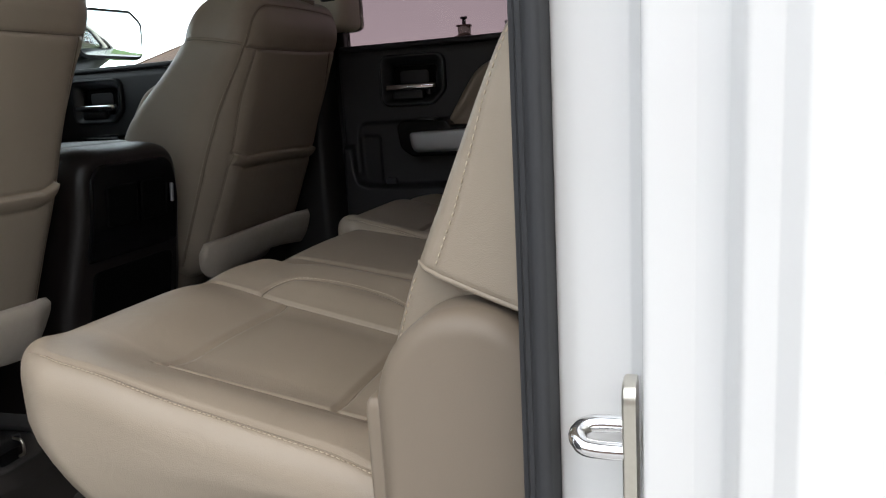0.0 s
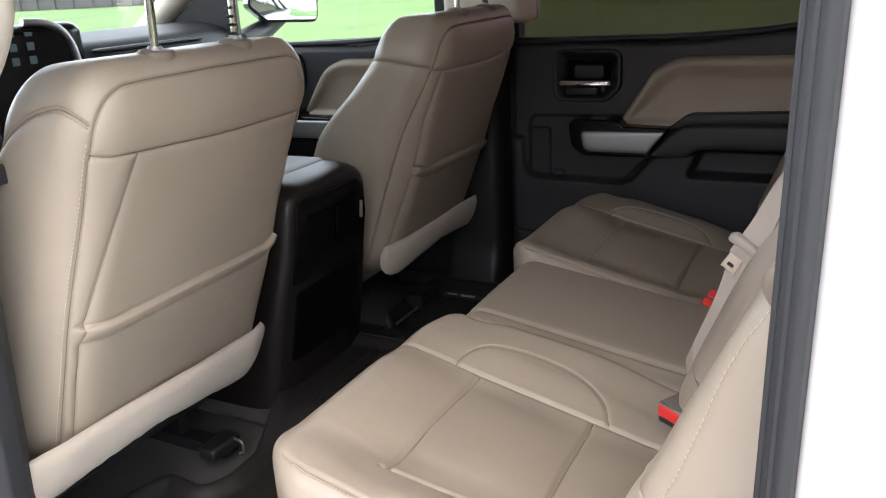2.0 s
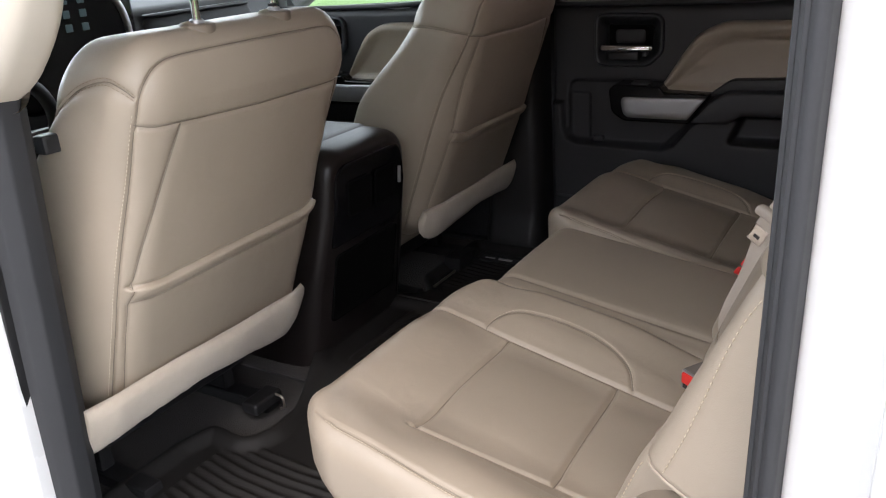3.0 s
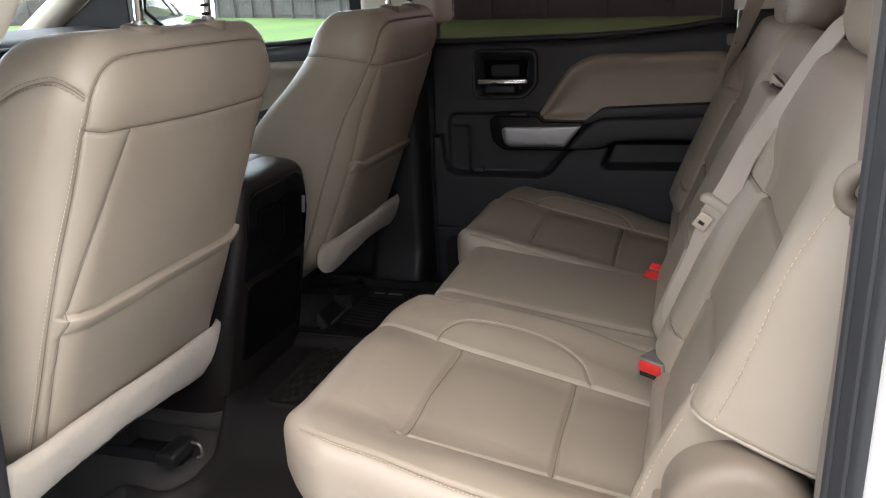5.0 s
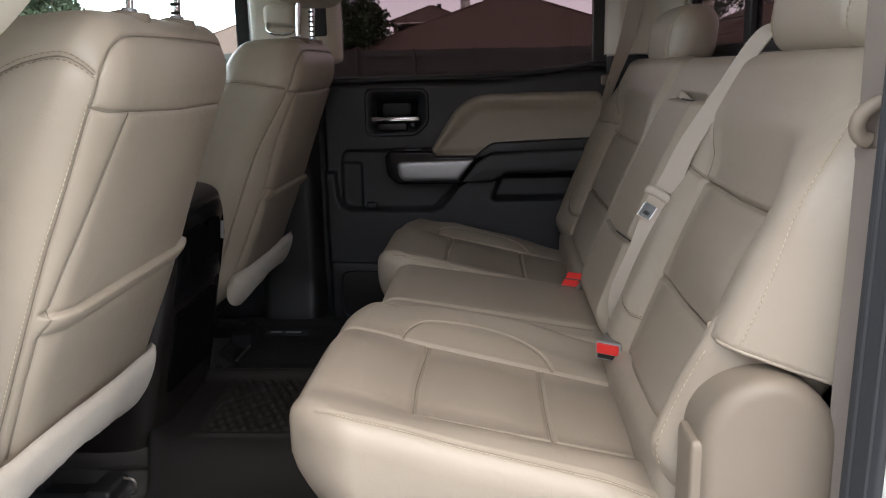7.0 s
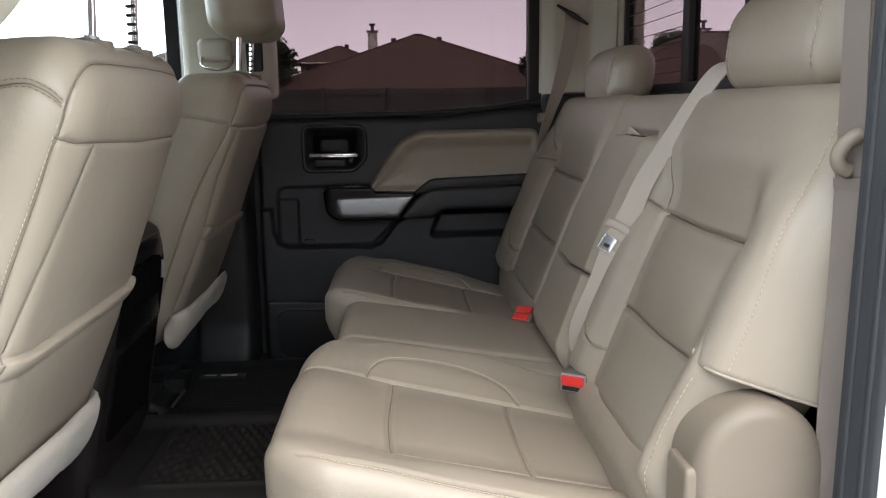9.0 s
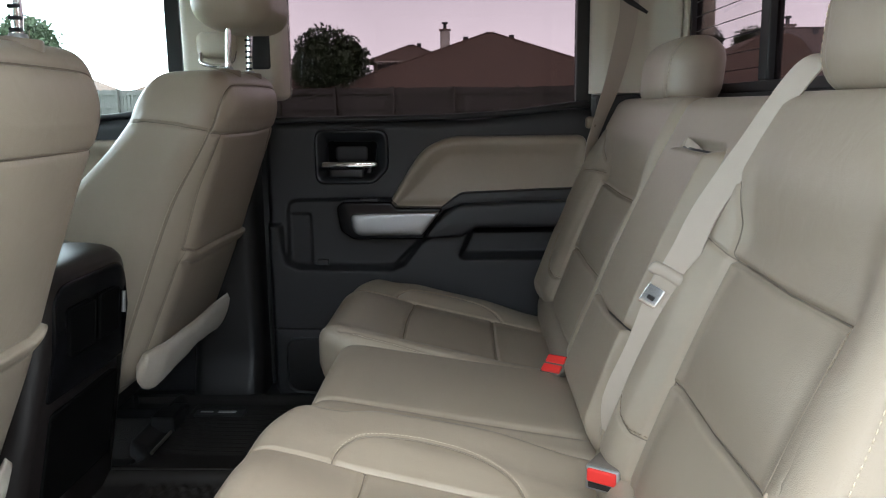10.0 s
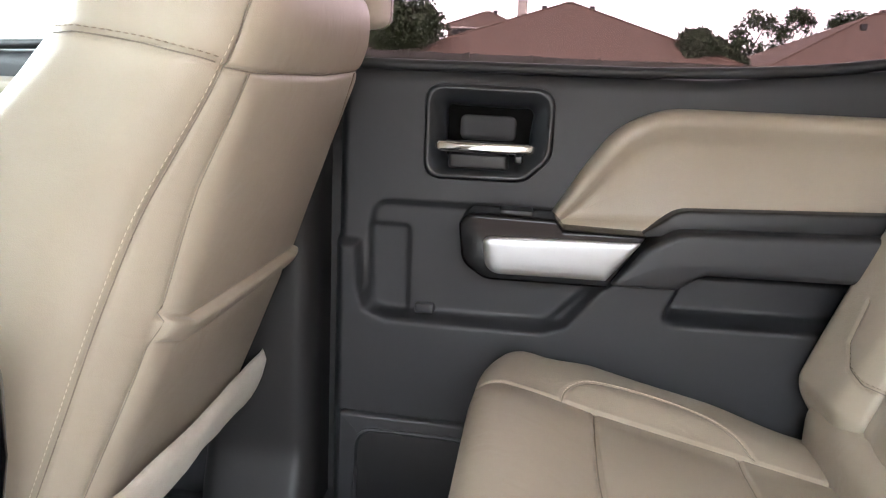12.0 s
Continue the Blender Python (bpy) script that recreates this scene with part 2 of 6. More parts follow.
def fillet(poly, r, n=5):
    """A polygon with its corners rounded; r is one radius or one for each corner."""
    out, m = [], len(poly)
    rs = [r] * m if np.isscalar(r) else r
    for i in range(m):
        a, b, c = (np.array(poly[j % m], float) for j in (i - 1, i, i + 1))
        u, w = a - b, c - b
        lu, lw = np.linalg.norm(u), np.linalg.norm(w)
        u, w = u / lu, w / lw
        half = math.acos(float(np.clip(u @ w, -1, 1))) / 2
        cut = min(rs[i] / max(math.tan(half), 1e-3), 0.48 * lu, 0.48 * lw)
        p, q = b + u * cut, b + w * cut
        for k in range(n + 1):
            t = k / n
            out.append(tuple((1 - t) ** 2 * p + 2 * t * (1 - t) * b + t * t * q))
    return out


def shrink(poly, d):
    """A polygon moved inwards by d."""
    q = np.array(poly, float)
    area = 0.5 * np.sum(q[:, 0] * np.roll(q[:, 1], -1) - np.roll(q[:, 0], -1) * q[:, 1])
    e0, e1 = q - np.roll(q, 1, axis=0), np.roll(q, -1, axis=0) - q
    e0 /= np.maximum(np.linalg.norm(e0, axis=1, keepdims=True), 1e-9)
    e1 /= np.maximum(np.linalg.norm(e1, axis=1, keepdims=True), 1e-9)
    t = e0 + e1
    t /= np.maximum(np.linalg.norm(t, axis=1, keepdims=True), 1e-9)
    nrm = np.stack([-t[:, 1], t[:, 0]], 1) * (1 if area > 0 else -1)
    return q + nrm * d


def towards(poly, spine, d):
    """A polygon drawn in by d towards a line through its middle."""
    q, a, b = np.array(poly, float), np.array(spine[0], float), np.array(spine[1], float)
    t = np.clip(((q - a) @ (b - a)) / ((b - a) @ (b - a)), 0, 1)
    way = a + t[:, None] * (b - a) - q
    return q + way * np.minimum(d / np.maximum(np.linalg.norm(way, axis=1, keepdims=True), 1e-9), 0.98)


def plaque(name, poly, profile, place, mat, parent=None, label="", spine=None):
    """A slab with the outline poly; profile lists (inset, height) rings from its edge to its middle; place maps (u, v, height)."""
    draw = (lambda d: shrink(poly, d)) if spine is None else (lambda d: towards(poly, spine, d))
    rings = [[place(u, v, h) for u, v in draw(d)] for d, h in profile]
    n = len(poly)
    verts = [p for ring in rings for p in ring]
    faces = [(k * n + i, k * n + (i + 1) % n, (k + 1) * n + (i + 1) % n, (k + 1) * n + i) for k in range(len(rings) - 1) for i in range(n)]
    faces.append(tuple(range((len(rings) - 1) * n, len(rings) * n)))
    faces.append(tuple(range(n))[::-1])
    return sharp(link(name, verts, faces, mat, parent, label), 50)


def bevelled(depth, r, n=4, start=0.0):
    """A profile that rises to depth and rounds over by r."""
    return [(0, start)] + [(r * (1 - math.cos(math.pi / 2 * k / n)), depth - r + r * math.sin(math.pi / 2 * k / n)) for k in range(n + 1)]


def tube(name, pts, r, mat, parent=None, label="", sides=8, closed=False):
    """A round bar along some points."""
    p = [Vector(q) for q in pts]
    verts, faces, m = [], [], len(p)
    up = Vector((0.13, 0.21, 0.97))
    for i in range(m):
        t = (p[(i + 1) % m] - p[i - 1]) if closed else (p[min(i + 1, m - 1)] - p[max(i - 1, 0)])
        t.normalize()
        a = t.cross(up if abs(t.dot(up)) < 0.95 else Vector((1, 0, 0))).normalized()
        b = t.cross(a)
        rad = r[i] if hasattr(r, "__len__") else r
        for k in range(sides):
            w = 2 * math.pi * k / sides
            verts.append(p[i] + rad * (math.cos(w) * a + math.sin(w) * b))
    for i in range(m if closed else m - 1):
        j = (i + 1) % m
        for k in range(sides):
            faces.append((i * sides + k, i * sides + (k + 1) % sides, j * sides + (k + 1) % sides, j * sides + k))
    if not closed:
        faces += [tuple(range(sides))[::-1], tuple(range((m - 1) * sides, m * sides))]
    return sharp(link(name, verts, faces, mat, parent, label), 60)


def smooth_path(pts, n=8):
    """Points along a curve through some points."""
    p = [np.array(q, float) for q in pts]
    p = [2 * p[0] - p[1]] + p + [2 * p[-1] - p[-2]]
    out = []
    for i in range(1, len(p) - 2):
        for k in range(n):
            t = k / n
            a, b, c, d = p[i - 1:i + 3]
            out.append(0.5 * (2 * b + (c - a) * t + (2 * a - 5 * b + 4 * c - d) * t * t + (3 * b - a - 3 * c + d) * t ** 3))
    return out + [p[-2]]


def ribbon(name, pts, across, width, thick, mat, parent=None, label="", n=8, ribs=False):
    """A flat band along some points; across gives its width's direction at each point."""
    path, wide = smooth_path(pts, n), smooth_path(across, n)
    verts, faces = [], []
    face_up = [(-0.94 + 0.094 * k, 1.35 if k % 2 else 0.75) for k in range(21)] if ribs else [(-0.94, 1.3), (0.94, 1.3)]
    ring = [(-1, -1)] + [(x, -y) for x, y in face_up] + [(1, -1), (1, 1)] + face_up[::-1] + [(-1, 1)]
    m = len(ring)
    for i, (q, a) in enumerate(zip(path, wide)):
        t = path[min(i + 1, len(path) - 1)] - path[max(i - 1, 0)]
        t = t / np.linalg.norm(t)
        a = a - t * (a @ t)
        a = a / np.linalg.norm(a)
        b = np.cross(t, a)
        for x, y in ring:
            verts.append(q + a * x * width / 2 + b * y * thick / 2)
    for i in range(len(path) - 1):
        for k in range(m):
            faces.append((i * m + k, i * m + (k + 1) % m, i * m + m + (k + 1) % m, i * m + m + k))
    faces += [tuple(range(m))[::-1], tuple(range(len(path) * m - m, len(path) * m))]
    return sharp(link(name, verts, faces, mat, parent, label), 70)


def stitches(name, pts, parent, gap=0.0085, length=0.0058, r=0.0008, mat=None):
    """A row of short raised threads along a line of surface points."""
    p = np.array(pts, float)
    seg = np.linalg.norm(np.diff(p, axis=0), axis=1)
    run = np.concatenate([[0], np.cumsum(seg)])
    verts, faces, s = [], [], 0.0
    while s + length < run[-1]:
        a = np.array([np.interp(s, run, p[:, k]) for k in range(3)])
        b = np.array([np.interp(s + length, run, p[:, k]) for k in range(3)])
        t = (b - a) / max(np.linalg.norm(b - a), 1e-9)
        u = np.cross(t, (0.3, 0.5, 0.8))
        u /= np.linalg.norm(u)
        w = np.cross(t, u)
        o = len(verts)
        for q, f in ((a, 0.45), ((a + b) / 2, 1.0), (b, 0.45)):
            for k in range(6):
                c = math.pi * 2 * k / 6
                verts.append(q + f * r * (u * math.cos(c) + w * math.sin(c)))
        for i in (0, 6):
            for k in range(6):
                faces.append((o + i + k, o + i + (k + 1) % 6, o + i + 6 + (k + 1) % 6, o + i + 6 + k))
        faces += [tuple(o + k for k in range(6))[::-1], tuple(o + 12 + k for k in range(6))]
        s += gap
    return link(name, verts, faces, mat or STITCH, parent)


def dense(line, step=0.006):
    out = []
    for a, b in zip(line[:-1], line[1:]):
        a, b = np.array(a, float), np.array(b, float)
        k = max(1, int(np.linalg.norm(b - a) / step))
        out += [a + (b - a) * i / k for i in range(k)]
    return out + [np.array(line[-1], float)]


def box_mesh(name, boxes, mat, parent=None, label="", bevel=0.0):
    """One mesh of one or more plain boxes, with their edges bevelled."""
    bm = bmesh.new()
    for lo, hi in boxes:
        m = Matrix.Translation((Vector(lo) + Vector(hi)) / 2) @ Matrix.Diagonal((*(Vector(hi) - Vector(lo)), 1))
        bmesh.ops.create_cube(bm, size=1, matrix=m)
    if bevel:
        bmesh.ops.bevel(bm, geom=bm.edges[:], offset=bevel, segments=2, affect="EDGES", profile=0.6)
    me = bpy.data.meshes.new(name)
    bm.to_mesh(me)
    bm.free()
    me.materials.append(mat)
    ob = new(name, me)
    if parent is not None:
        ob.parent = parent
        if parent.type == "EMPTY":
            ob.matrix_parent_inverse = Matrix.Translation(-Vector(parent.location))
    return tagged(ob, label)


# ---- the cab's shell ----
def prism(name, profile, z0, z1, mat, parent=None, label="", lean=0.0):
    """An upright bar whose plan is the closed profile; lean shifts its top in x."""
    n = len(profile)
    verts = [(x, y, z0) for x, y in profile] + [(x + lean, y, z1) for x, y in profile]
    faces = [(i, (i + 1) % n, n + (i + 1) % n, n + i) for i in range(n)] + [tuple(range(n))[::-1], tuple(range(n, 2 * n))]
    return sharp(link(name, verts, faces, mat, parent, label), 40)


floor = tagged(rounded_box("floor", (-1.9, -0.86, 0.74), (0.95, 0.86, 0.835), 0.02, CARPET), "dark brown carpeted cab floor", "floor", kind="structure")
ceiling = tagged(rounded_box("ceiling", (-1.3, -0.86, 2.06), (0.95, 0.86, 2.10), 0.015, LINER), "pale cloth headliner of the cab", "ceiling", kind="structure")
wall_rear = base("wall_rear", (0.88, 0, 0.8), "rear wall of the cab with a sliding window", "wall", kind="structure")
box_mesh("lower_panel", [((0.86, -0.86, 0.8), (0.93, 0.86, 1.655))], BLACK, wall_rear, bevel=0.006)
box_mesh("upper_panel", [((0.86, -0.86, 2.0), (0.93, 0.86, 2.1))], LINER, wall_rear, bevel=0.006)
for s in (1, -1):
    box_mesh("side_panel", [((0.862, min(s * 0.672, s * 0.86), 1.655), (0.93, max(s * 0.672, s * 0.86), 2.0))], CREAM, wall_rear, bevel=0.008)
window_1 = base("window_1", (0.88, 0, 1.655), "tinted sliding rear window with heating lines", "window", kind="structure")
box_mesh("window_frame", [((0.868, -0.672, 1.655), (0.895, 0.672, 1.675)), ((0.868, -0.672, 1.98), (0.895, 0.672, 2.0)),
                          ((0.868, 0.655, 1.675), (0.895, 0.672, 1.98)), ((0.868, -0.672, 1.675), (0.895, -0.655, 1.98))], BLACK, window_1, bevel=0.002)
for s in (1, -1):
    box_mesh("bar", [((0.866, s * 0.165 - 0.022, 1.675), (0.893, s * 0.165 + 0.022, 1.98))], BLACK, window_1, bevel=0.004)
for a, b in ((-0.655, -0.187), (-0.143, 0.143), (0.187, 0.655)):
    pane = box_mesh("pane", [((0.880, a, 1.675), (0.884, b, 1.98))], TINT, window_1)
    if abs(a) != 0.143:
        for k in range(8):
            z = 1.70 + 0.034 * k
            box_mesh("heating_line", [((0.8785, a, z), (0.8796, b, z + 0.0016))], BLACK, pane)
box_mesh("brake_light_box", [((0.855, -0.10, 1.985), (0.89, 0.10, 2.02))], BLACK, window_1, bevel=0.004)

# passenger side wall: lower sill, pillars
wall_right = base("wall_right", (0, 0.9, 0.8), "passenger side of the cab with its pillars", "wall", kind="structure")
rounded_box("b_pillar_lower_trim", (-0.435, 0.765, 0.80), (-0.240, 0.93, 1.66), (0.035, 0.05, 0.02), TRIM, wall_right, step=0.02, rn=5, warp=lambda q: q - np.stack([0 * q[:, 0], 0.03 * ease(0.98 - q[:, 2], 0, 0.12) * (q[:, 1] < 0.84), 0 * q[:, 0]], 1))
# black strip at the back of the door gap paints its shade
box_mesh("door_gap_shade_strip", [((-0.242, 0.87, 0.80), (-0.218, 0.93, 1.66))], BLACK, wall_right)
rounded_box("b_pillar_upper_trim", (-0.415, 0.77, 1.655), (-0.150, 0.93, 2.08), (0.03, 0.04, 0.02), CREAM, wall_right, "cream plastic upper pillar trim")
rounded_box("belt_height_adjuster", (-0.36, 0.735, 1.765), (-0.262, 0.80, 1.83), (0.02, 0.02, 0.02), CREAM, wall_right)
# black block paints the shadow of a slot in the pillar trim
rounded_box("pillar_shadow_slot", (-0.225, 0.764, 1.735), (-0.176, 0.80, 1.87), (0.008, 0.008, 0.008), BLACK, wall_right)
tube("belt_loop", smooth_path([(-0.345, 0.745, 1.78), (-0.34, 0.725, 1.752), (-0.30, 0.715, 1.742), (-0.265, 0.725, 1.752), (-0.26, 0.745, 1.78)]), 0.006, CHROME, wall_right)
c_plan = fillet([(0.662, 0.93), (0.652, 0.815), (0.69, 0.79), (0.80, 0.775), (0.862, 0.69), (0.862, 0.93)], [0.004, 0.02, 0.03, 0.03, 0.01, 0.004])
prism("c_pillar_upper_trim", c_plan, 1.664, 2.08, CREAM, wall_right, "cream plastic rear pillar trim")
box_mesh("quarter_panel", [((0.668, 0.792, 0.8), (0.862, 0.93, 1.66))], DARK, wall_right, bevel=0.01)
box_mesh("roof_rail", [((-1.25, 0.82, 2.0), (0.70, 0.95, 2.1))], CREAM, wall_right, bevel=0.02)
box_mesh("sill_plate", [((-1.5, 0.79, 0.78), (0.68, 0.95, 0.845))], BLACK, wall_right, bevel=0.008)
box_mesh("outer_skin", [((-1.9, 0.945, 0.45), (0.95, 1.0, 0.80)), ((0.67, 0.935, 0.8), (0.95, 1.0, 2.08))], PAINT, wall_right, bevel=0.006)

# driver side wall with the open doorway
wall_left = base("wall_left", (0, -0.9, 0.8), "driver side of the cab with a white painted doorway", "wall", kind="structure")
jamb = fillet([(0.712, -0.83), (0.683, -0.856), (0.673, -0.872), (0.681, -0.893), (0.690, -0.912), (0.698, -0.912), (0.703, -0.87), (0.75, -0.82)], 0.006, 3)
prism("door_seal", jamb, 0.78, 2.08, SEAL, wall_left, "grey rubber door seal", lean=0.012)
for rx, ry in ((0.6770, -0.881), (0.6855, -0.901)):
    prism("seal_rib", [(rx + 0.0036 * math.cos(a), ry + 0.0036 * math.sin(a)) for a in np.linspace(0, 2 * math.pi, 9)[:-1]], 0.78, 2.08, SEAL, wall_left, lean=0.012)
white = fillet([(0.699, -0.865), (0.700, -0.890), (0.748, -0.903), (0.7565, -0.912), (0.757, -0.948), (0.785, -0.955), (0.80, -0.962), (0.806, -0.985), (0.822, -0.99), (0.832, -0.998), (0.95, -1.005), (1.9, -1.01), (1.9, -0.93), (0.93, -0.90), (0.80, -0.85)], 0.006, 4)
prism("painted_jamb", white, 0.70, 2.12, PAINT, wall_left, "white painted door jamb", lean=0.012)
c_trim = fillet([(0.708, -0.862), (0.740, -0.80), (0.80, -0.775), (0.862, -0.69), (0.862, -0.86), (0.72, -0.866)], [0.01, 0.02, 0.03, 0.01, 0.004, 0.004])
prism("c_pillar_trim", c_trim, 0.84, 1.655, DUSK, wall_left, "dark taupe plastic rear pillar trim")
box_mesh("side_filler", [((0.728, -0.808, 0.84), (0.862, -0.72, 1.60))], DUSK, wall_left, bevel=0.02)
prism("c_pillar_upper_trim", c_trim, 1.659, 2.07, CREAM, wall_left, "cream plastic rear pillar trim")
b_seal = fillet([(-0.382, -0.79), (-0.352, -0.82), (-0.346, -0.850), (-0.358, -0.872), (-0.380, -0.885), (-0.41, -0.87), (-0.43, -0.80)], 0.010, 3)
prism("b_pillar_seal", b_seal, 0.78, 2.08, SEAL, wall_left, "ribbed grey rubber door seal", lean=0.14)
b_rib = fillet([(-0.372, -0.87), (-0.368, -0.892), (-0.384, -0.899), (-0.395, -0.87)], 0.004, 2)
prism("seal_rib", b_rib, 0.78, 2.08, BLACK, wall_left, lean=0.14)
b_white = fillet([(-0.392, -0.86), (-0.386, -0.900), (-0.43, -0.935), (-0.46, -0.985), (-1.6, -1.005), (-1.6, -0.95), (-0.46, -0.90)], 0.006, 3)
prism("painted_b_pillar", b_white, 0.45, 2.08, PAINT, wall_left, "white painted centre pillar", lean=0.14)
rounded_box("b_pillar_lower_trim", (-0.50, -0.90, 0.82), (-0.37, -0.80, 1.68), (0.03, 0.03, 0.02), DARK, wall_left)


def cream_taper(v):
    v = v.copy()
    k = np.clip((1.80 - v[:, 2]) / 0.17, 0, 1)
    v[:, 0] -= k ** 1.6 * 0.16 * (v[:, 0] > -0.24)
    return v


rounded_box("b_pillar_upper_trim", (-0.40, -0.885, 1.635), (-0.115, -0.795, 2.07), (0.045, 0.03, 0.05), CREAM, wall_left, "cream plastic upper pillar trim", step=0.02, rn=5, warp=cream_taper)
box_mesh("roof_rail", [((-1.25, -0.95, 2.06), (0.95, -0.84, 2.12))], CREAM, wall_left, bevel=0.015)
box_mesh("door_sill", [((-0.26, -0.97, 0.70), (0.72, -0.83, 0.80))], PAINT, wall_left, bevel=0.015)
box_mesh("sill_plate", [((-0.25, -0.935, 0.797), (0.70, -0.80, 0.842))], DARK, wall_left, bevel=0.01)
box_mesh("rocker_panel", [((-1.6, -1.0, 0.45), (0.95, -0.95, 0.72))], PAINT, wall_left, bevel=0.01)
roof = tagged(rounded_box("roof", (-1.4, -0.95, 2.105), (0.95, 0.95, 2.14), 0.015, PAINT), "white painted steel roof of the cab", "roof", kind="structure")

# striker on the jamb
striker = base("door_striker", (0.755, -0.925, 1.20), "chrome door striker loop bolted to the white jamb", "striker")
plate_poly = fillet([(-0.945, 1.198), (-0.915, 1.198), (-0.915, 1.286), (-0.945, 1.286)], 0.012)
plaque("plate", plate_poly, bevelled(0.008, 0.002), lambda u, v, h: (0.758 - h, u, v), STEEL, striker)
tube("loop", smooth_path([(0.756, -0.921, 1.2525), (0.737, -0.921, 1.2525), (0.727, -0.923, 1.2515), (0.7225, -0.930, 1.248), (0.727, -0.937, 1.2445), (0.737, -0.939, 1.2435), (0.756, -0.939, 1.2435)]), 0.0056, CHROME, striker, "chrome loop", sides=12)



# ---- doors on the passenger side ----
def door(name, dx, pane_mat, label):
    """A dark door panel with a beige pad, armrest, silver pull, handle and window."""
    d = base(name, (dx + 0.2, 0.86, 0.8), label, "door", kind="structure")

    def put(u, v, h):
        return (dx + u, 0.83 - h, v)
    xs, zs = np.linspace(-0.222, 0.662, 216), np.linspace(0.80, 1.602, 196)
    gx, gz = np.meshgrid(xs, zs, indexing="ij")
    p = np.stack([gx.ravel(), gz.ravel()], 1)
    proud = [(-0.30, 0.7), (-0.30, 1.324), (-0.180, 1.322), (-0.175, 1.245), (-0.165, 1.215), (-0.136, 1.202), (0.12, 1.198), (0.155, 1.212), (0.205, 1.275), (0.24, 1.296), (0.8, 1.30), (0.8, 0.7)]
    recess = fillet([(-0.168, 1.20), (0.13, 1.20), (0.21, 1.28), (0.23, 1.392), (-0.168, 1.392)], 0.035)
    hb = fillet([(-0.082, 1.430), (0.078, 1.430), (0.119, 1.470), (0.119, 1.577), (-0.082, 1.578)], [0.030, 0.040, 0.040, 0.034, 0.030], 10)
    grip = towards(hb, ((-0.006, 1.504), (0.044, 1.504)), 0.006)
    cup = fillet([(0.30, 1.222), (0.70, 1.224), (0.70, 1.330), (0.345, 1.328)], [0.018, 0.01, 0.01, 0.03])
    bottle = fillet([(-0.19, 1.17), (-0.098, 1.17), (-0.098, 1.352), (-0.19, 1.352)], 0.014)
    y = np.zeros(len(p))
    y += 0.006 * (1 - ease(inside(p, bottle), -0.007, 0.0)) * (inside(p, recess) < 0)
    y -= 0.022 * (1 - ease(inside(p, proud), -0.009, 0.004))
    y += 0.009 * (1 - ease(inside(p, recess), -0.011, 0.0))
    y += 0.050 * (1 - ease(inside(p, cup), -0.016, 0.002))
    y += 0.055 * (1 - ease(inside(p, grip), -0.006, 0.0))
    top = np.clip((p[:, 1] - 1.575) / 0.027, 0, 1)
    y += 0.030 * (1 - np.sqrt(1 - top ** 2 + 1e-9))
    rise = 0.026 * ease(p[:, 0], 0.30, 0.64) * ease(p[:, 1], 1.54, 1.60)
    low = np.clip((0.88 - p[:, 1]) / 0.08, 0, 1)
    y += 0.05 * low ** 2
    edge = np.clip((-0.205 - p[:, 0]) / 0.017, 0, 1)
    y += 0.03 * edge ** 2
    verts = np.stack([dx + p[:, 0], 0.83 + y, p[:, 1] + rise], 1)
    n, m = len(xs), len(zs)
    faces = [(i * m + j, i * m + j + 1, i * m + m + j + 1, i * m + m + j) for i in range(n - 1) for j in range(m - 1)]
    back = len(verts)
    verts = np.concatenate([verts, np.array([(dx - 0.222, 0.93, 0.80), (dx + 0.662, 0.93, 0.80), (dx + 0.662, 0.93, 1.602), (dx - 0.222, 0.93, 1.602)])])
    faces.append((back, back + 1, back + 2, back + 3))
    faces.append(tuple([back, back + 3] + [j for j in range(m - 1, -1, -1)]))
    faces.append(tuple([back + 2, back + 1] + [(n - 1) * m + j for j in range(m)]))
    faces.append(tuple([back + 1, back] + [i * m for i in range(n)]))
    faces.append(tuple([back + 3, back + 2] + [i * m + m - 1 for i in range(n - 1, -1, -1)]))
    link("panel", verts, faces, DARK, d, "dark grey moulded plastic panel")
    # belt line bead under the glass
    tube("belt_moulding", smooth_path([(dx - 0.21, 0.842, 1.603), (dx + 0.1, 0.842, 1.605), (dx + 0.30, 0.842, 1.608), (dx + 0.48, 0.842, 1.619), (dx + 0.60, 0.842, 1.634), (dx + 0.655, 0.842, 1.636)], 6), 0.009, DARK, d)
    # upper pad
    pad = fillet([(0.108, 1.362), (0.170, 1.464), (0.212, 1.525), (0.282, 1.556), (0.648, 1.557), (0.662, 1.362)], [0.004, 0.25, 0.12, 0.14, 0.03, 0.004], 8)
    plaque("upper_pad", pad, [(0, -0.03), (0, 0.004), (0.0015, 0.014), (0.005, 0.023), (0.010, 0.028), (0.017, 0.030), (0.026, 0.028), (0.038, 0.021), (0.050, 0.016), (0.062, 0.0145), (0.2, 0.014)], put, LEATHER, d, "beige leather upper pad", spine=((0.27, 1.45), (0.60, 1.455)))
    # armrest and its dark shelf
    arm = fillet([(0.214, 1.292), (0.262, 1.352), (0.310, 1.381), (0.664, 1.392), (0.664, 1.320), (0.352, 1.317), (0.312, 1.292)], [0.006, 0.05, 0.05, 0.006, 0.006, 0.02, 0.02], 6)
    plaque("armrest", arm, bevelled(0.080, 0.012, start=-0.02) + [(0.2, 0.081)], put, DARK, d, "dark padded armrest", spine=((0.29, 1.330), (0.63, 1.355)))
    shelf = fillet([(0.250, 1.362), (0.312, 1.408), (0.664, 1.421), (0.664, 1.38), (0.32, 1.37)], [0.004, 0.05, 0.004, 0.004, 0.004])
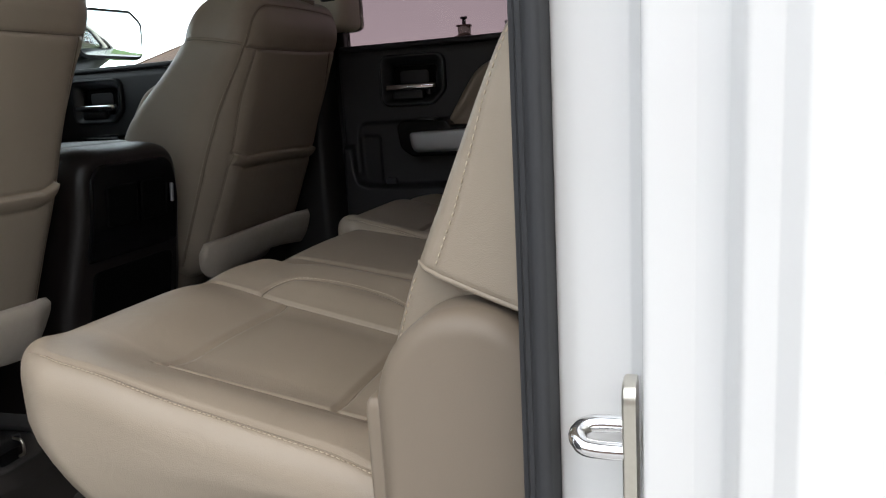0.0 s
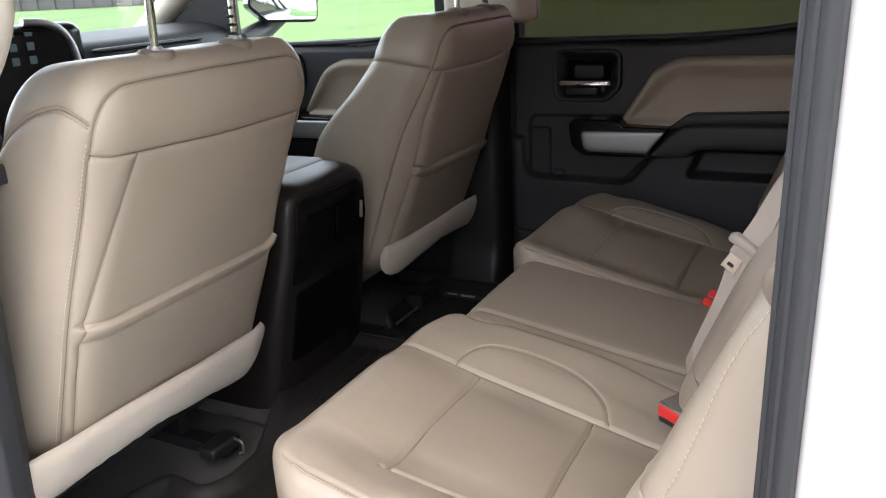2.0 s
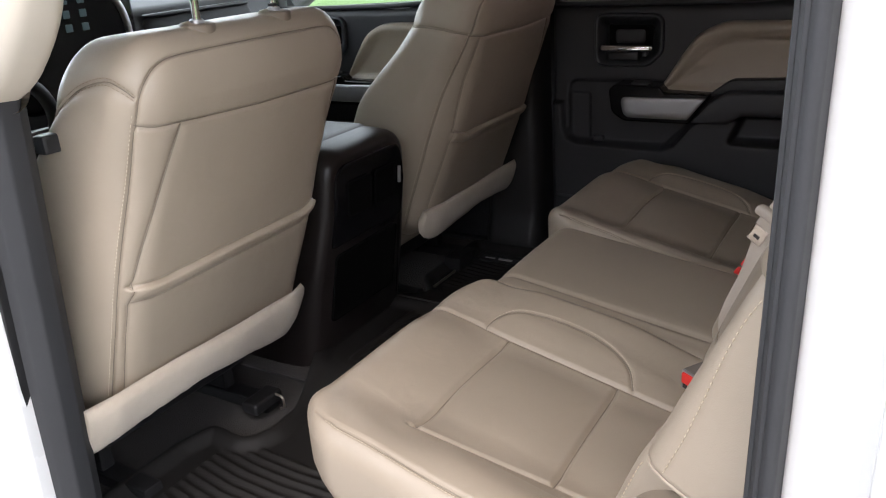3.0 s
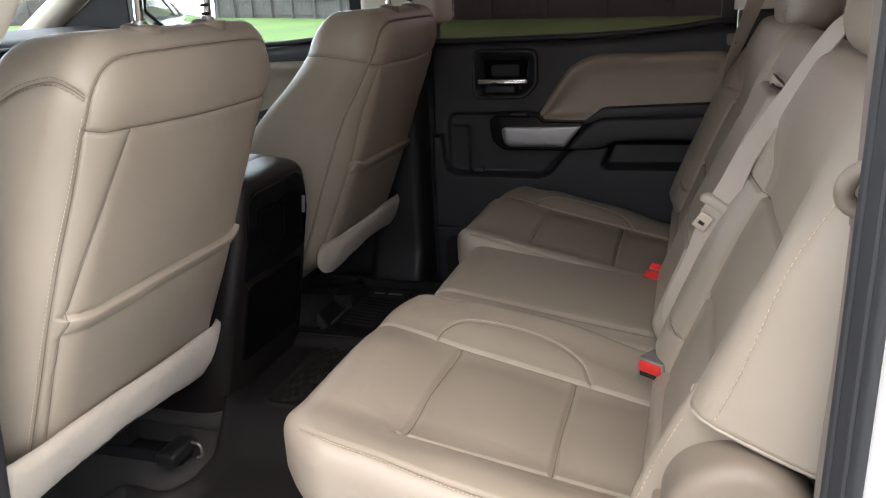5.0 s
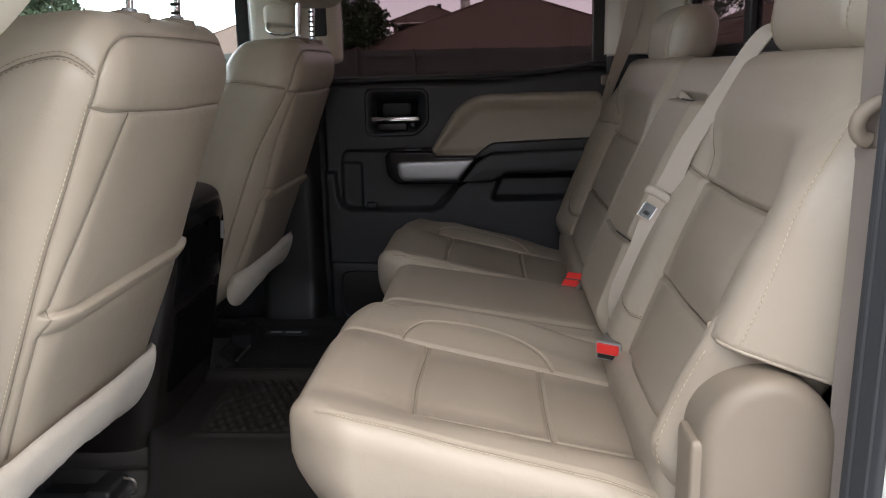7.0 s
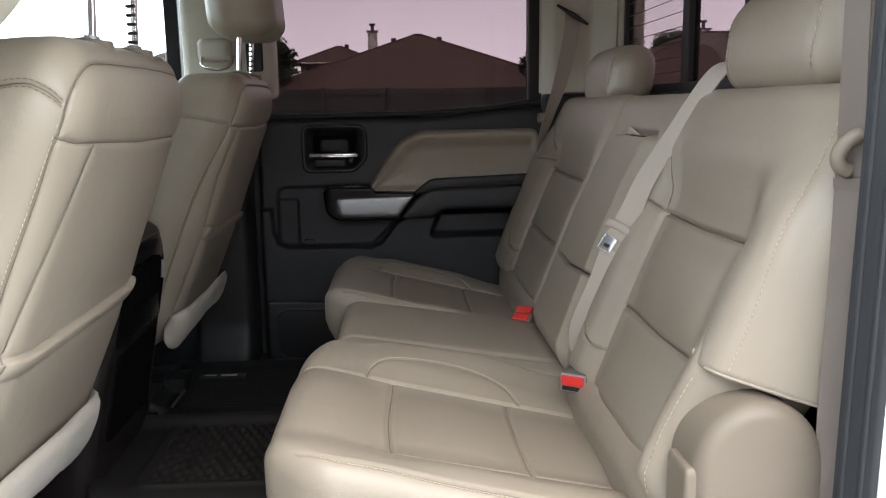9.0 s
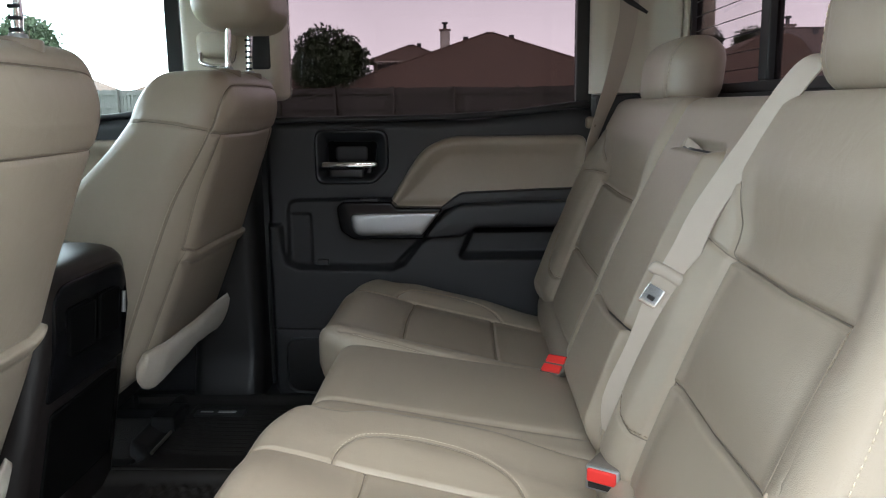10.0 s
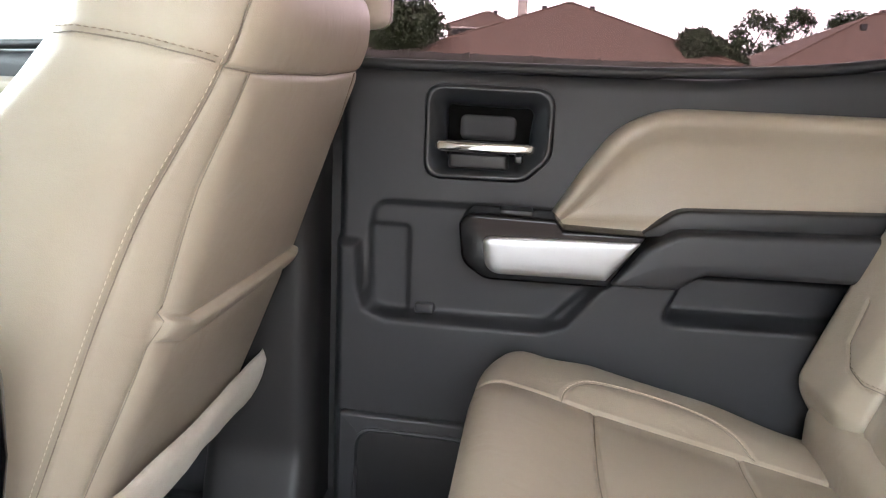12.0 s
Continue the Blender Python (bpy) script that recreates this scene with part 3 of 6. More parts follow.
    plaque("armrest_shelf", shelf, bevelled(0.045, 0.006, start=-0.02), put, BLACK, d, spine=((0.30, 1.386), (0.655, 1.400)))
    stitches("armrest_stitching", [(dx + u, 0.83 - 0.0795, v - 0.006) for u, v in dense([(0.30, 1.370), (0.36, 1.377), (0.66, 1.386)])], d, mat=DARK)
    bez = fillet([(-0.016, 1.376), (0.0, 1.391), (0.130, 1.389), (0.142, 1.374), (0.266, 1.371), (0.212, 1.288), (0.028, 1.288), (-0.008, 1.312)], [0.018, 0.018, 0.008, 0.006, 0.004, 0.004, 0.035, 0.035], 8)
    bezel = plaque("pull_bezel", bez, bevelled(0.076, 0.008, start=-0.03) + [(0.2, 0.0765)], put, GLOSS, d, "gloss black pull bezel", spine=((0.03, 1.335), (0.20, 1.335)))
    sil = fillet([(0.020, 1.358), (0.258, 1.362), (0.209, 1.301), (0.030, 1.300)], [0.016, 0.003, 0.003, 0.028], 8)
    plaque("silver_trim", sil, [(0, 0.07), (0, 0.0775), (0.002, 0.0795), (0.010, 0.0815), (0.02, 0.082), (0.2, 0.082)], put, SILVER, bezel, "brushed silver trim", spine=((0.05, 1.33), (0.205, 1.331)))
    box_mesh("window_switch", [((dx + 0.045, 0.768, 1.384), (dx + 0.095, 0.81, 1.396))], BLACK, bezel, bevel=0.004)
    # cleat in the pocket
    rounded_box("pocket_cleat", (dx - 0.088, 0.825, 1.205), (dx - 0.055, 0.86, 1.222), 0.005, DARK, d)
    # lower speaker panel
    spk = fillet([(-0.208, 0.815), (0.02, 0.80), (0.06, 1.026), (-0.206, 1.034)], [0.06, 0.02, 0.02, 0.01])
    speaker = plaque("speaker_panel", spk, bevelled(0.034, 0.008, start=-0.02), put, DARK, d)
    grille = fillet([(-0.180, 0.85), (0.01, 0.83), (0.03, 1.004), (-0.178, 1.010)], 0.04)
    plaque("speaker_rim", grille, [(0, 0.03), (0, 0.0375), (0.003, 0.039), (0.007, 0.037), (0.009, 0.033)], put, DARK, speaker)
    plaque("speaker_grille", shrink(grille, 0.006).tolist(), [(0, 0.030), (0, 0.0348), (0.002, 0.0352)], put, BLACK, speaker, "dark speaker cover")
    # inner handle
    hand = plaque("handle_bezel", hb, [(0, -0.046), (0, 0.006), (0.0015, 0.010), (0.004, 0.0128), (0.007, 0.0138), (0.010, 0.0128), (0.017, 0.008), (0.029, -0.003), (0.036, -0.010), (0.039, -0.018), (0.040, -0.042)], put, SATIN, d, "satin black cupped handle bezel", spine=((-0.006, 1.504), (0.044, 1.504)))
    # near-black plate puts the handle cup's inner shade into its colour
    plaque("handle_shade_plate", towards(hb, ((-0.006, 1.504), (0.044, 1.504)), 0.0385).tolist(), [(0, -0.039), (0, -0.024), (0.001, -0.023)], put, HOLLOW_SHADE, hand)
    rounded_box("handle_backing", (dx - 0.028, 0.846, 1.492), (dx + 0.060, 0.8525, 1.531), (0.010, 0.003, 0.010), SEAL, hand)
    rounded_box("handle", (dx - 0.064, 0.806, 1.4745), (dx + 0.092, 0.830, 1.4935), (0.010, 0.010, 0.007), CHROME, hand, "chrome pull handle", step=0.01, rn=5, warp=lambda q: q - np.stack([0 * q[:, 0], 0.010 * (1 - ((q[:, 0] - dx - 0.014) / 0.08) ** 2), 0 * q[:, 0]], 1))
    rounded_box("handle_lever", (dx - 0.042, 0.812, 1.4480), (dx + 0.052, 0.850, 1.4740), (0.008, 0.008, 0.006), BLACK, hand)
    rounded_box("hinge_lug", (dx + 0.060, 0.814, 1.4600), (dx + 0.074, 0.850, 1.4740), (0.004, 0.004, 0.004), SATIN, hand)
    # window
    frame_y = 0.872
    box_mesh("window_frame", [((dx + 0.622, frame_y - 0.02, 1.60), (dx + 0.664, frame_y + 0.03, 2.02)), ((dx - 0.23, frame_y - 0.02, 1.60), (dx - 0.198, frame_y + 0.03, 2.02)), ((dx - 0.23, frame_y - 0.02, 1.985), (dx + 0.664, frame_y + 0.03, 2.03))], BLACK, d, bevel=0.004)
    pane = box_mesh("pane", [((dx - 0.20, frame_y, 1.58), (dx + 0.625, frame_y + 0.004, 1.99))], pane_mat, d)
    box_mesh("outer_skin", [((dx - 0.225, 0.935, 0.80), (dx + 0.665, 0.985, 1.60))], PAINT, d, bevel=0.006)
    return d


door_1 = door("door_1", 0.0, TINT, "closed dark rear door panel with beige pad and silver pull")
door_2 = door("door_2", -1.10, CLEAR, "closed dark front door panel with beige pad and chrome handle")
# ---- front seats ----
def lattice(xs, ys, zs):
    """The surface of a box cut along the given steps."""
    n = (len(xs) - 1, len(ys) - 1, len(zs) - 1)
    ids, verts, faces = {}, [], []

    def vid(i, j, k):
        key = (i, j, k)
        if key not in ids:
            ids[key] = len(verts)
            verts.append((xs[i], ys[j], zs[k]))
        return ids[key]
    for i in (0, n[0]):
        for j in range(n[1]):
            for k in range(n[2]):
                q = (vid(i, j, k), vid(i, j + 1, k), vid(i, j + 1, k + 1), vid(i, j, k + 1))
                faces.append(q if i else q[::-1])
    for j in (0, n[1]):
        for i in range(n[0]):
            for k in range(n[2]):
                q = (vid(i, j, k), vid(i + 1, j, k), vid(i + 1, j, k + 1), vid(i, j, k + 1))
                faces.append(q[::-1] if j else q)
    for k in (0, n[2]):
        for i in range(n[0]):
            for j in range(n[1]):
                q = (vid(i, j, k), vid(i + 1, j, k), vid(i + 1, j + 1, k), vid(i, j + 1, k))
                faces.append(q if k else q[::-1])
    return np.array(verts), faces


def normals(v, faces):
    f = np.array(faces)
    n = np.cross(v[f[:, 2]] - v[f[:, 0]], v[f[:, 3]] - v[f[:, 1]])
    out = np.zeros_like(v)
    for k in range(4):
        np.add.at(out, f[:, k], n)
    return out / np.maximum(np.linalg.norm(out, axis=1, keepdims=True), 1e-12)


def near_curve(v, line):
    """The distance of the points v from a curve given by close points."""
    best = np.full(len(v), 9.0)
    for a in range(0, len(line), 12):
        bit = np.asarray(line)[a:a + 12]
        lo, hi = bit.min(axis=0) - 0.022, bit.max(axis=0) + 0.022
        pick = np.where(np.all((v > lo) & (v < hi), axis=1))[0]
        if len(pick):
            b = np.linalg.norm(v[pick][:, None, :] - bit[None], axis=2).min(axis=1)
            best[pick] = np.minimum(best[pick], b)
    return best


def seat_width(z):
    return 0.270 - 0.012 * ease(z, 1.30, 1.55) - 0.010 * ease(z, 1.58, 1.70)


def front_seat(y0, out):
    """A bucket seat at y0; out is the sign of y on its door side."""
    s = base("front_seat", (-0.55, y0, 0.835), "beige leather front bucket seat with stitched seams and a back pocket", "car seat", "front seats")
    zb, zt = 1.04, 1.715

    def rear_x(z):
        return -0.33 + 0.38 * (z - 1.14) - 0.10 * np.clip(z - 1.62, 0, 1) * 1.5

    pocket = [(-0.236, 1.336), (-0.18, 1.332), (-0.08, 1.337), (0.05, 1.339), (0.16, 1.338), (0.206, 1.352)]
    pocket2 = [(y, z - 0.030) for y, z in pocket]
    lo, hi, rr = (0.0, -1.0, zb), (1.0, 1.0, zt), (0.28, 0.30, 0.088)

    def shape(v):
        """From unit space (depth 0 front to 1 rear, y, z) to the seat."""
        v = round_off(v, lo, hi, rr)
        d, y, z = v[:, 0], v[:, 1], v[:, 2]
        yy = y * seat_width(z)
        thick = 0.345 - 0.145 * ease(z, 1.40, 1.64) + 0.005 * ease(z, 1.60, 1.70)
        middle = 0.10 * (1 - np.abs(y) ** 4) * (1 - ease(z, 1.45, 1.62))
        x = rear_x(z) - (1 - d) * thick + (1 - d) * middle
        rear = ease(d, 0.55, 0.95)
        p = np.stack([-out * yy, z], 1)
        w = np.interp(p[:, 0], *np.array(pocket).T) - p[:, 1]
        ends = ease(p[:, 0], -0.240, -0.232) * (1 - ease(p[:, 0], 0.202, 0.210))
        x = x + rear * ends * (0.011 * ease(w, -0.001, 0.0045) * (1 - 0.75 * ease(w, 0.008, 0.032)) * (1 - ease(w, 0.0285, 0.0325)) - 0.004 * np.exp(-((w + 0.002) / 0.003) ** 2))
        x = x + rear * 0.013 * (1 - y ** 2) * ease(z, 1.10, 1.30)
        # the back wraps forwards towards the console
        x = x - 0.034 * ease(d, 0.3, 0.9) * ease(-out * yy, 0.17, 0.28) * (1 - ease(z, 1.44, 1.62))
        x = x - ease(z, 1.60, 1.715) * (d - 0.5) * 0.01
        z = z - 0.014 * np.clip(0.70 - d, 0, 1) ** 2 * 2.0 * ease(z, 1.50, 1.715)
        return np.stack([x, y0 + yy, z], 1)

    def on_rear(line):
        pts = np.array(dense(line, 0.002))
        return shape(np.stack([np.ones(len(pts)), -out * pts[:, 0] / seat_width(pts[:, 1]), pts[:, 1]], 1))

    def on_side(line, sg):
        pts = np.array(dense(line, 0.004))
        return shape(np.stack([pts[:, 0], np.full(len(pts), sg * 1.0), pts[:, 1]], 1))

    def outline(k):
        """The edge of the rear face, k metres inside the corner."""
        left = [(-(seat_width(z) - k), z) for z in np.arange(1.05, 1.60, 0.03)]
        turn = smooth_path([(-(0.2535 - k), 1.592), (-(0.2500 - k), 1.628), (-(0.233 - k), 1.664 - k * 0.4), (-0.200, 1.693 - k * 0.9), (-0.145, 1.708 - k), (0.0, 1.7125 - k)], 6)
        half = left + [tuple(q) for q in turn]
        return half + [(-y, z) for y, z in half[::-1]]
    yoke = [(-0.2545, 1.597), (-0.21, 1.589), (0.0, 1.582), (0.20, 1.583), (0.2555, 1.588)]
    left = [(-0.166, 1.5865), (-0.186, 1.52), (-0.219, 1.40), (-0.231, 1.352), (-0.240, 1.318), (-0.241, 1.24), (-0.236, 1.13)]
    right = [(0.208, 1.583), (0.212, 1.48), (0.206, 1.364), (0.207, 1.33), (0.213, 1.13)]
    arch = [(0.99, 1.640), (0.95, 1.645), (0.88, 1.653), (0.74, 1.663), (0.60, 1.661), (0.42, 1.649), (0.22, 1.622), (0.02, 1.590)]
    arch = [tuple(q) for q in smooth_path(arch, 6)]
    cross = [(0.95, 1.592), (0.6, 1.606), (0.25, 1.617), (0.0, 1.620)]
    edge3, yoke3, left3, right3, low3 = on_rear(outline(0.004)), on_rear(yoke), on_rear(left), on_rear(right), on_rear(pocket2)
    arch3, cross3 = on_side(arch, out), on_side(cross, -out)
    ys, zs = axis_steps(-1, 1, 0.30, 0.0095, 28)[0], axis_steps(zb, zt, 0.088, 0.0026, 26)[0]
    xs = axis_steps(0, 1, 0.28, 0.03, 12)[0]
    u, f = lattice(xs, ys, zs)
    v = shape(u)
    nrm = normals(v, f)
    rim = near_curve(v, edge3)
    dent, soft = 0.0034 * np.exp(-(rim / 0.0024) ** 2), 0.0014 * np.exp(-(rim / 0.010) ** 2)
    for line, deep in ((yoke3, 0.0048), (left3, 0.0028), (right3, 0.0028), (low3, 0.0035), (arch3, 0.0040), (cross3, 0.0035)):
        d = near_curve(v, line)
        dent = np.maximum(dent, deep * np.exp(-(d / 0.0024) ** 2))
        soft = np.maximum(soft, 0.0022 * np.exp(-(d / 0.010) ** 2))
    # slow unevenness of the stretched hide
    wave = np.array([noise.noise((float(q[0]) * 9, float(q[1]) * 9, float(q[2]) * 9)) for q in v])
    v2 = v - nrm * (dent + soft - 0.0016 * wave)[:, None]
    back = link("backrest", v2, f, LEATHER, s, "beige leather backrest with seams")

    def sew(line, name="seam_stitching", mat=None, lift=0.0003):
        """Thread along a line, on the pressed surface."""
        pts = []
        for q in line[::2]:
            i = int(np.argmin(np.sum((v - q) ** 2, axis=1)))
            pts.append(q - nrm[i] * (soft[i] - lift))
        stitches(name, pts, back, gap=0.0072, length=0.0050, r=0.0007, mat=mat or THREAD)
    def cord(line, deep, name="seam_shade_cord"):
        """A dark cord that paints the shade at the bottom of a seam."""
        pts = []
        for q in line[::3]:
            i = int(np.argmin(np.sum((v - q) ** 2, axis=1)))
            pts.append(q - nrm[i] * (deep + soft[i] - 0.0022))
        tube(name, pts, 0.0007, SEAM_SHADE, back, sides=6)
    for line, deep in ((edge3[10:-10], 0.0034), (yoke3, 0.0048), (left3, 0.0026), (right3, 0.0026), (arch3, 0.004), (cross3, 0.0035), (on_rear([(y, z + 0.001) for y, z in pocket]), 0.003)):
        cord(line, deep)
    side_line = [(0.978, z) for z in np.arange(1.12, 1.64, 0.01)]
    sew(on_side(side_line, out)[:-2], "side_stitching", STITCH)
    sew(on_side(side_line, -out)[:-2], "side_stitching", STITCH)
    sew(on_side([(d, z + 0.0055) for d, z in arch], out), "shoulder_stitching")
    sew(on_side([(d, z - 0.0055) for d, z in arch], out), "shoulder_stitching")
    sew(on_side([(d, z + 0.005) for d, z in cross], -out), "shoulder_stitching", THREAD)

    # fleece skirt below the back: a thick hem that curls under
    us = np.arange(-0.318, 0.2365, 0.004)
    top_z = np.interp(us, [-0.32, -0.15, 0.05, 0.20, 0.236], [1.143, 1.150, 1.148, 1.143, 1.136])
    low_z = np.interp(us, [-0.32, -0.27, -0.16, -0.075, 0.05, 0.13, 0.165, 0.195, 0.213, 0.226, 0.232, 0.236], [1.042, 1.046, 1.060, 1.066, 1.055, 1.041, 1.038, 1.043, 1.052, 1.066, 1.080, 1.098])
    fv, ff, rows = [], [], 16
    for i, uu in enumerate(us):
        w = -out * uu
        for j in range(rows):
            t = j / (rows - 5)
            lump = 0.0030 * noise.noise((uu * 12, t * 1.2, 3.0)) + 0.0006 * noise.noise((uu * 90, t * 9, 9.0))
            curve = 0.10 * max(0.0, -uu - 0.26) + 0.034 * float(ease(uu, 0.17, 0.28))
            if t <= 1:
                z = top_z[i] + (low_z[i] - top_z[i]) * t
                x = float(rear_x(z)) + 0.015 + 0.010 * (1 - abs(uu) / 0.3) + 0.006 * math.sin(math.pi * t) - 0.010 * max(0, 1 - t * 6) - 0.004 * max(0, t * 5 - 4) + lump - curve
            else:
                k = (j - (rows - 5)) / 4
                z = low_z[i] - 0.003 * math.sin(math.pi * k) + 0.02 * k * k * (1 if low_z[i] < top_z[i] - 0.03 else 0.2)
                x = float(rear_x(z)) + 0.011 + 0.010 * (1 - abs(uu) / 0.3) - 0.013 * k + lump - curve
            fv.append((x, y0 + w, z + 0.0015 * noise.noise((uu * 60, 0.0, 5.0)) * min(1.0, t)))
    for i in range(len(us) - 1):
        for j in range(rows - 1):
            ff.append((i * rows + j, i * rows + j + 1, i * rows + rows + j + 1, i * rows + rows + j))
        ff.append((i * rows + rows - 1, i * rows, i * rows + rows, i * rows + 2 * rows - 1))
    ff += [tuple(range(rows)), tuple(range((len(us) - 1) * rows, len(us) * rows))[::-1]]
    link("felt_skirt", fv, ff, FELT, s, "pale fleece skirt")
    # cushion and base
    rounded_box("cushion", (-1.02, y0 - 0.265, 1.00), (-0.42, y0 + 0.265, 1.19), (0.07, 0.06, 0.06), LEATHER, s, step=0.04, rn=4)
    rounded_box("seat_base", (-0.96, y0 - 0.20, 0.93), (-0.50, y0 + 0.20, 1.01), 0.02, BLACK, s)
    for sg in (-1, 1):
        box_mesh("track", [((-0.98, y0 + sg * 0.17 - 0.022, 0.828), (-0.42, y0 + sg * 0.17 + 0.022, 0.862)), ((-0.90, y0 + sg * 0.17 - 0.015, 0.858), (-0.55, y0 + sg * 0.17 + 0.015, 0.95))], BLACK, s, bevel=0.006)
    # headrest on two posts
    rest = rounded_box("headrest", (-0.245, y0 - 0.14, 1.80), (-0.075, y0 + 0.14, 2.0), (0.06, 0.07, 0.05), LEATHER, s, "beige leather headrest", step=0.02, rn=5, warp=lambda q: q - np.stack([0.25 * (q[:, 2] - 1.80) * 0.3, 0 * q[:, 0], 0 * q[:, 0]], 1))
    for sg in (-1, 1):
        yp = y0 + sg * 0.084
        post = tube("post", [(-0.178, yp, 1.69), (-0.170, yp, 1.83)], 0.0062, CHROME, rest, "chrome post", sides=14)
        if sg == 1:
            for k in range(7):
                z = 1.725 + 0.013 * k
                rounded_box("notch", (-0.1835, yp - 0.0068, z), (-0.169, yp + 0.001, z + 0.005), 0.0015, BLACK, post, rn=2)
        collar = tube("collar", [(-0.1765, yp, 1.700), (-0.1765, yp, 1.7150), (-0.1765, yp, 1.7180), (-0.1762, yp, 1.7195)], [0.0265, 0.0265, 0.024, 0.012], BEIGE, s, sides=28)
        tube("collar_ring", [(-0.1765, yp, 1.7185), (-0.1760, yp, 1.7235)], [0.0115, 0.0095], SILVER, collar, sides=18)
    return s


driver_seat = front_seat(-0.485, -1)
front_seat(0.485, 1)
# small dark tag on the door side of the driver seat
box_mesh("side_tag", [((-0.337, -0.768, 1.557), (-0.311, -0.735, 1.585))], BLACK, driver_seat, "small black tag on the seat's side", bevel=0.005)
rounded_box("seat_lever", (-0.43, -0.40, 0.872), (-0.385, -0.315, 0.900), 0.008, BLACK, driver_seat)
tube("lever_hook", smooth_path([(-0.388, -0.335, 0.895), (-0.368, -0.335, 0.890), (-0.366, -0.335, 0.868), (-0.378, -0.335, 0.860)]), 0.0028, STEEL, driver_seat)

# ---- centre console ----
console = base("center_console", (-0.6, 0, 0.835), "dark brown plastic centre console with rear vents and cubby", "console")


def on_console(u, v, h):
    """A point on the console's rear face: across, up, out; the face leans and bows a little."""
    return (-0.312 + h - 0.20 * max(0.0, 1.28 - v) - 0.35 * u * u * (1 if h > -0.2 else 0), u, v)


arch = fillet([(-0.196, 0.83), (0.196, 0.83), (0.184, 1.10), (0.166, 1.25), (0.158, 1.398), (-0.158, 1.398), (-0.166, 1.25), (-0.184, 1.10)], [0.01, 0.01, 0.3, 0.3, 0.085, 0.085, 0.3, 0.3], 10)
plaque("body", arch, [(0, -0.98), (0, -0.10), (0.001, -0.06), (0.004, -0.030), (0.010, -0.013), (0.019, -0.003), (0.028, 0.0)], on_console, BROWN, console)
rounded_box("lid", (-0.80, -0.128, 1.370), (-0.398, 0.128, 1.4025), (0.03, 0.04, 0.010), BROWN, console, "dark brown padded lid", step=0.03, rn=5)
face = fillet([(-0.142, 1.172), (0.142, 1.172), (0.136, 1.27), (0.128, 1.362), (-0.128, 1.362), (-0.136, 1.27)], [0.012, 0.012, 0.2, 0.055, 0.055, 0.2], 8)
panel = plaque("rear_panel", face, [(0, -0.02), (0, 0.0015), (0.002, 0.003), (0.006, 0.0035)], on_console, GLOSS, console, "gloss black rear panel")
# vents are almost flat, their inner shade painted near-black
for a, b in ((-0.092, -0.008), (0.008, 0.092)):
    plaque("vent", fillet([(a, 1.236), (b, 1.236), (b, 1.318), (a, 1.318)], 0.010), [(0, 0.0), (0, 0.0052), (0.002, 0.0062), (0.0035, 0.0058), (0.0045, 0.0038)], on_console, HOLLOW_SHADE, panel)
tube("vent_wheel", [on_console(0.112, 1.262, 0.004), on_console(0.112, 1.302, 0.004)], 0.0042, SILVER, panel)
# no real depth here: the cubby's shade is a near-black panel
cubby = plaque("cubby", fillet([(-0.128, 0.975), (0.128, 0.975), (0.124, 1.150), (-0.124, 1.150)], 0.016), [(0, -0.02), (0, 0.001), (0.002, 0.0025), (0.005, 0.0025), (0.008, 0.0005)], on_console, HOLLOW_SHADE, console, "storage cubby as a flat panel with its shade painted black")

# ---- rear seats ----
SLOPE = 0.235


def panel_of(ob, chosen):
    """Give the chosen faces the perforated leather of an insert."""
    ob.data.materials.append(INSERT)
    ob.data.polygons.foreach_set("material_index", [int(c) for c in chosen])


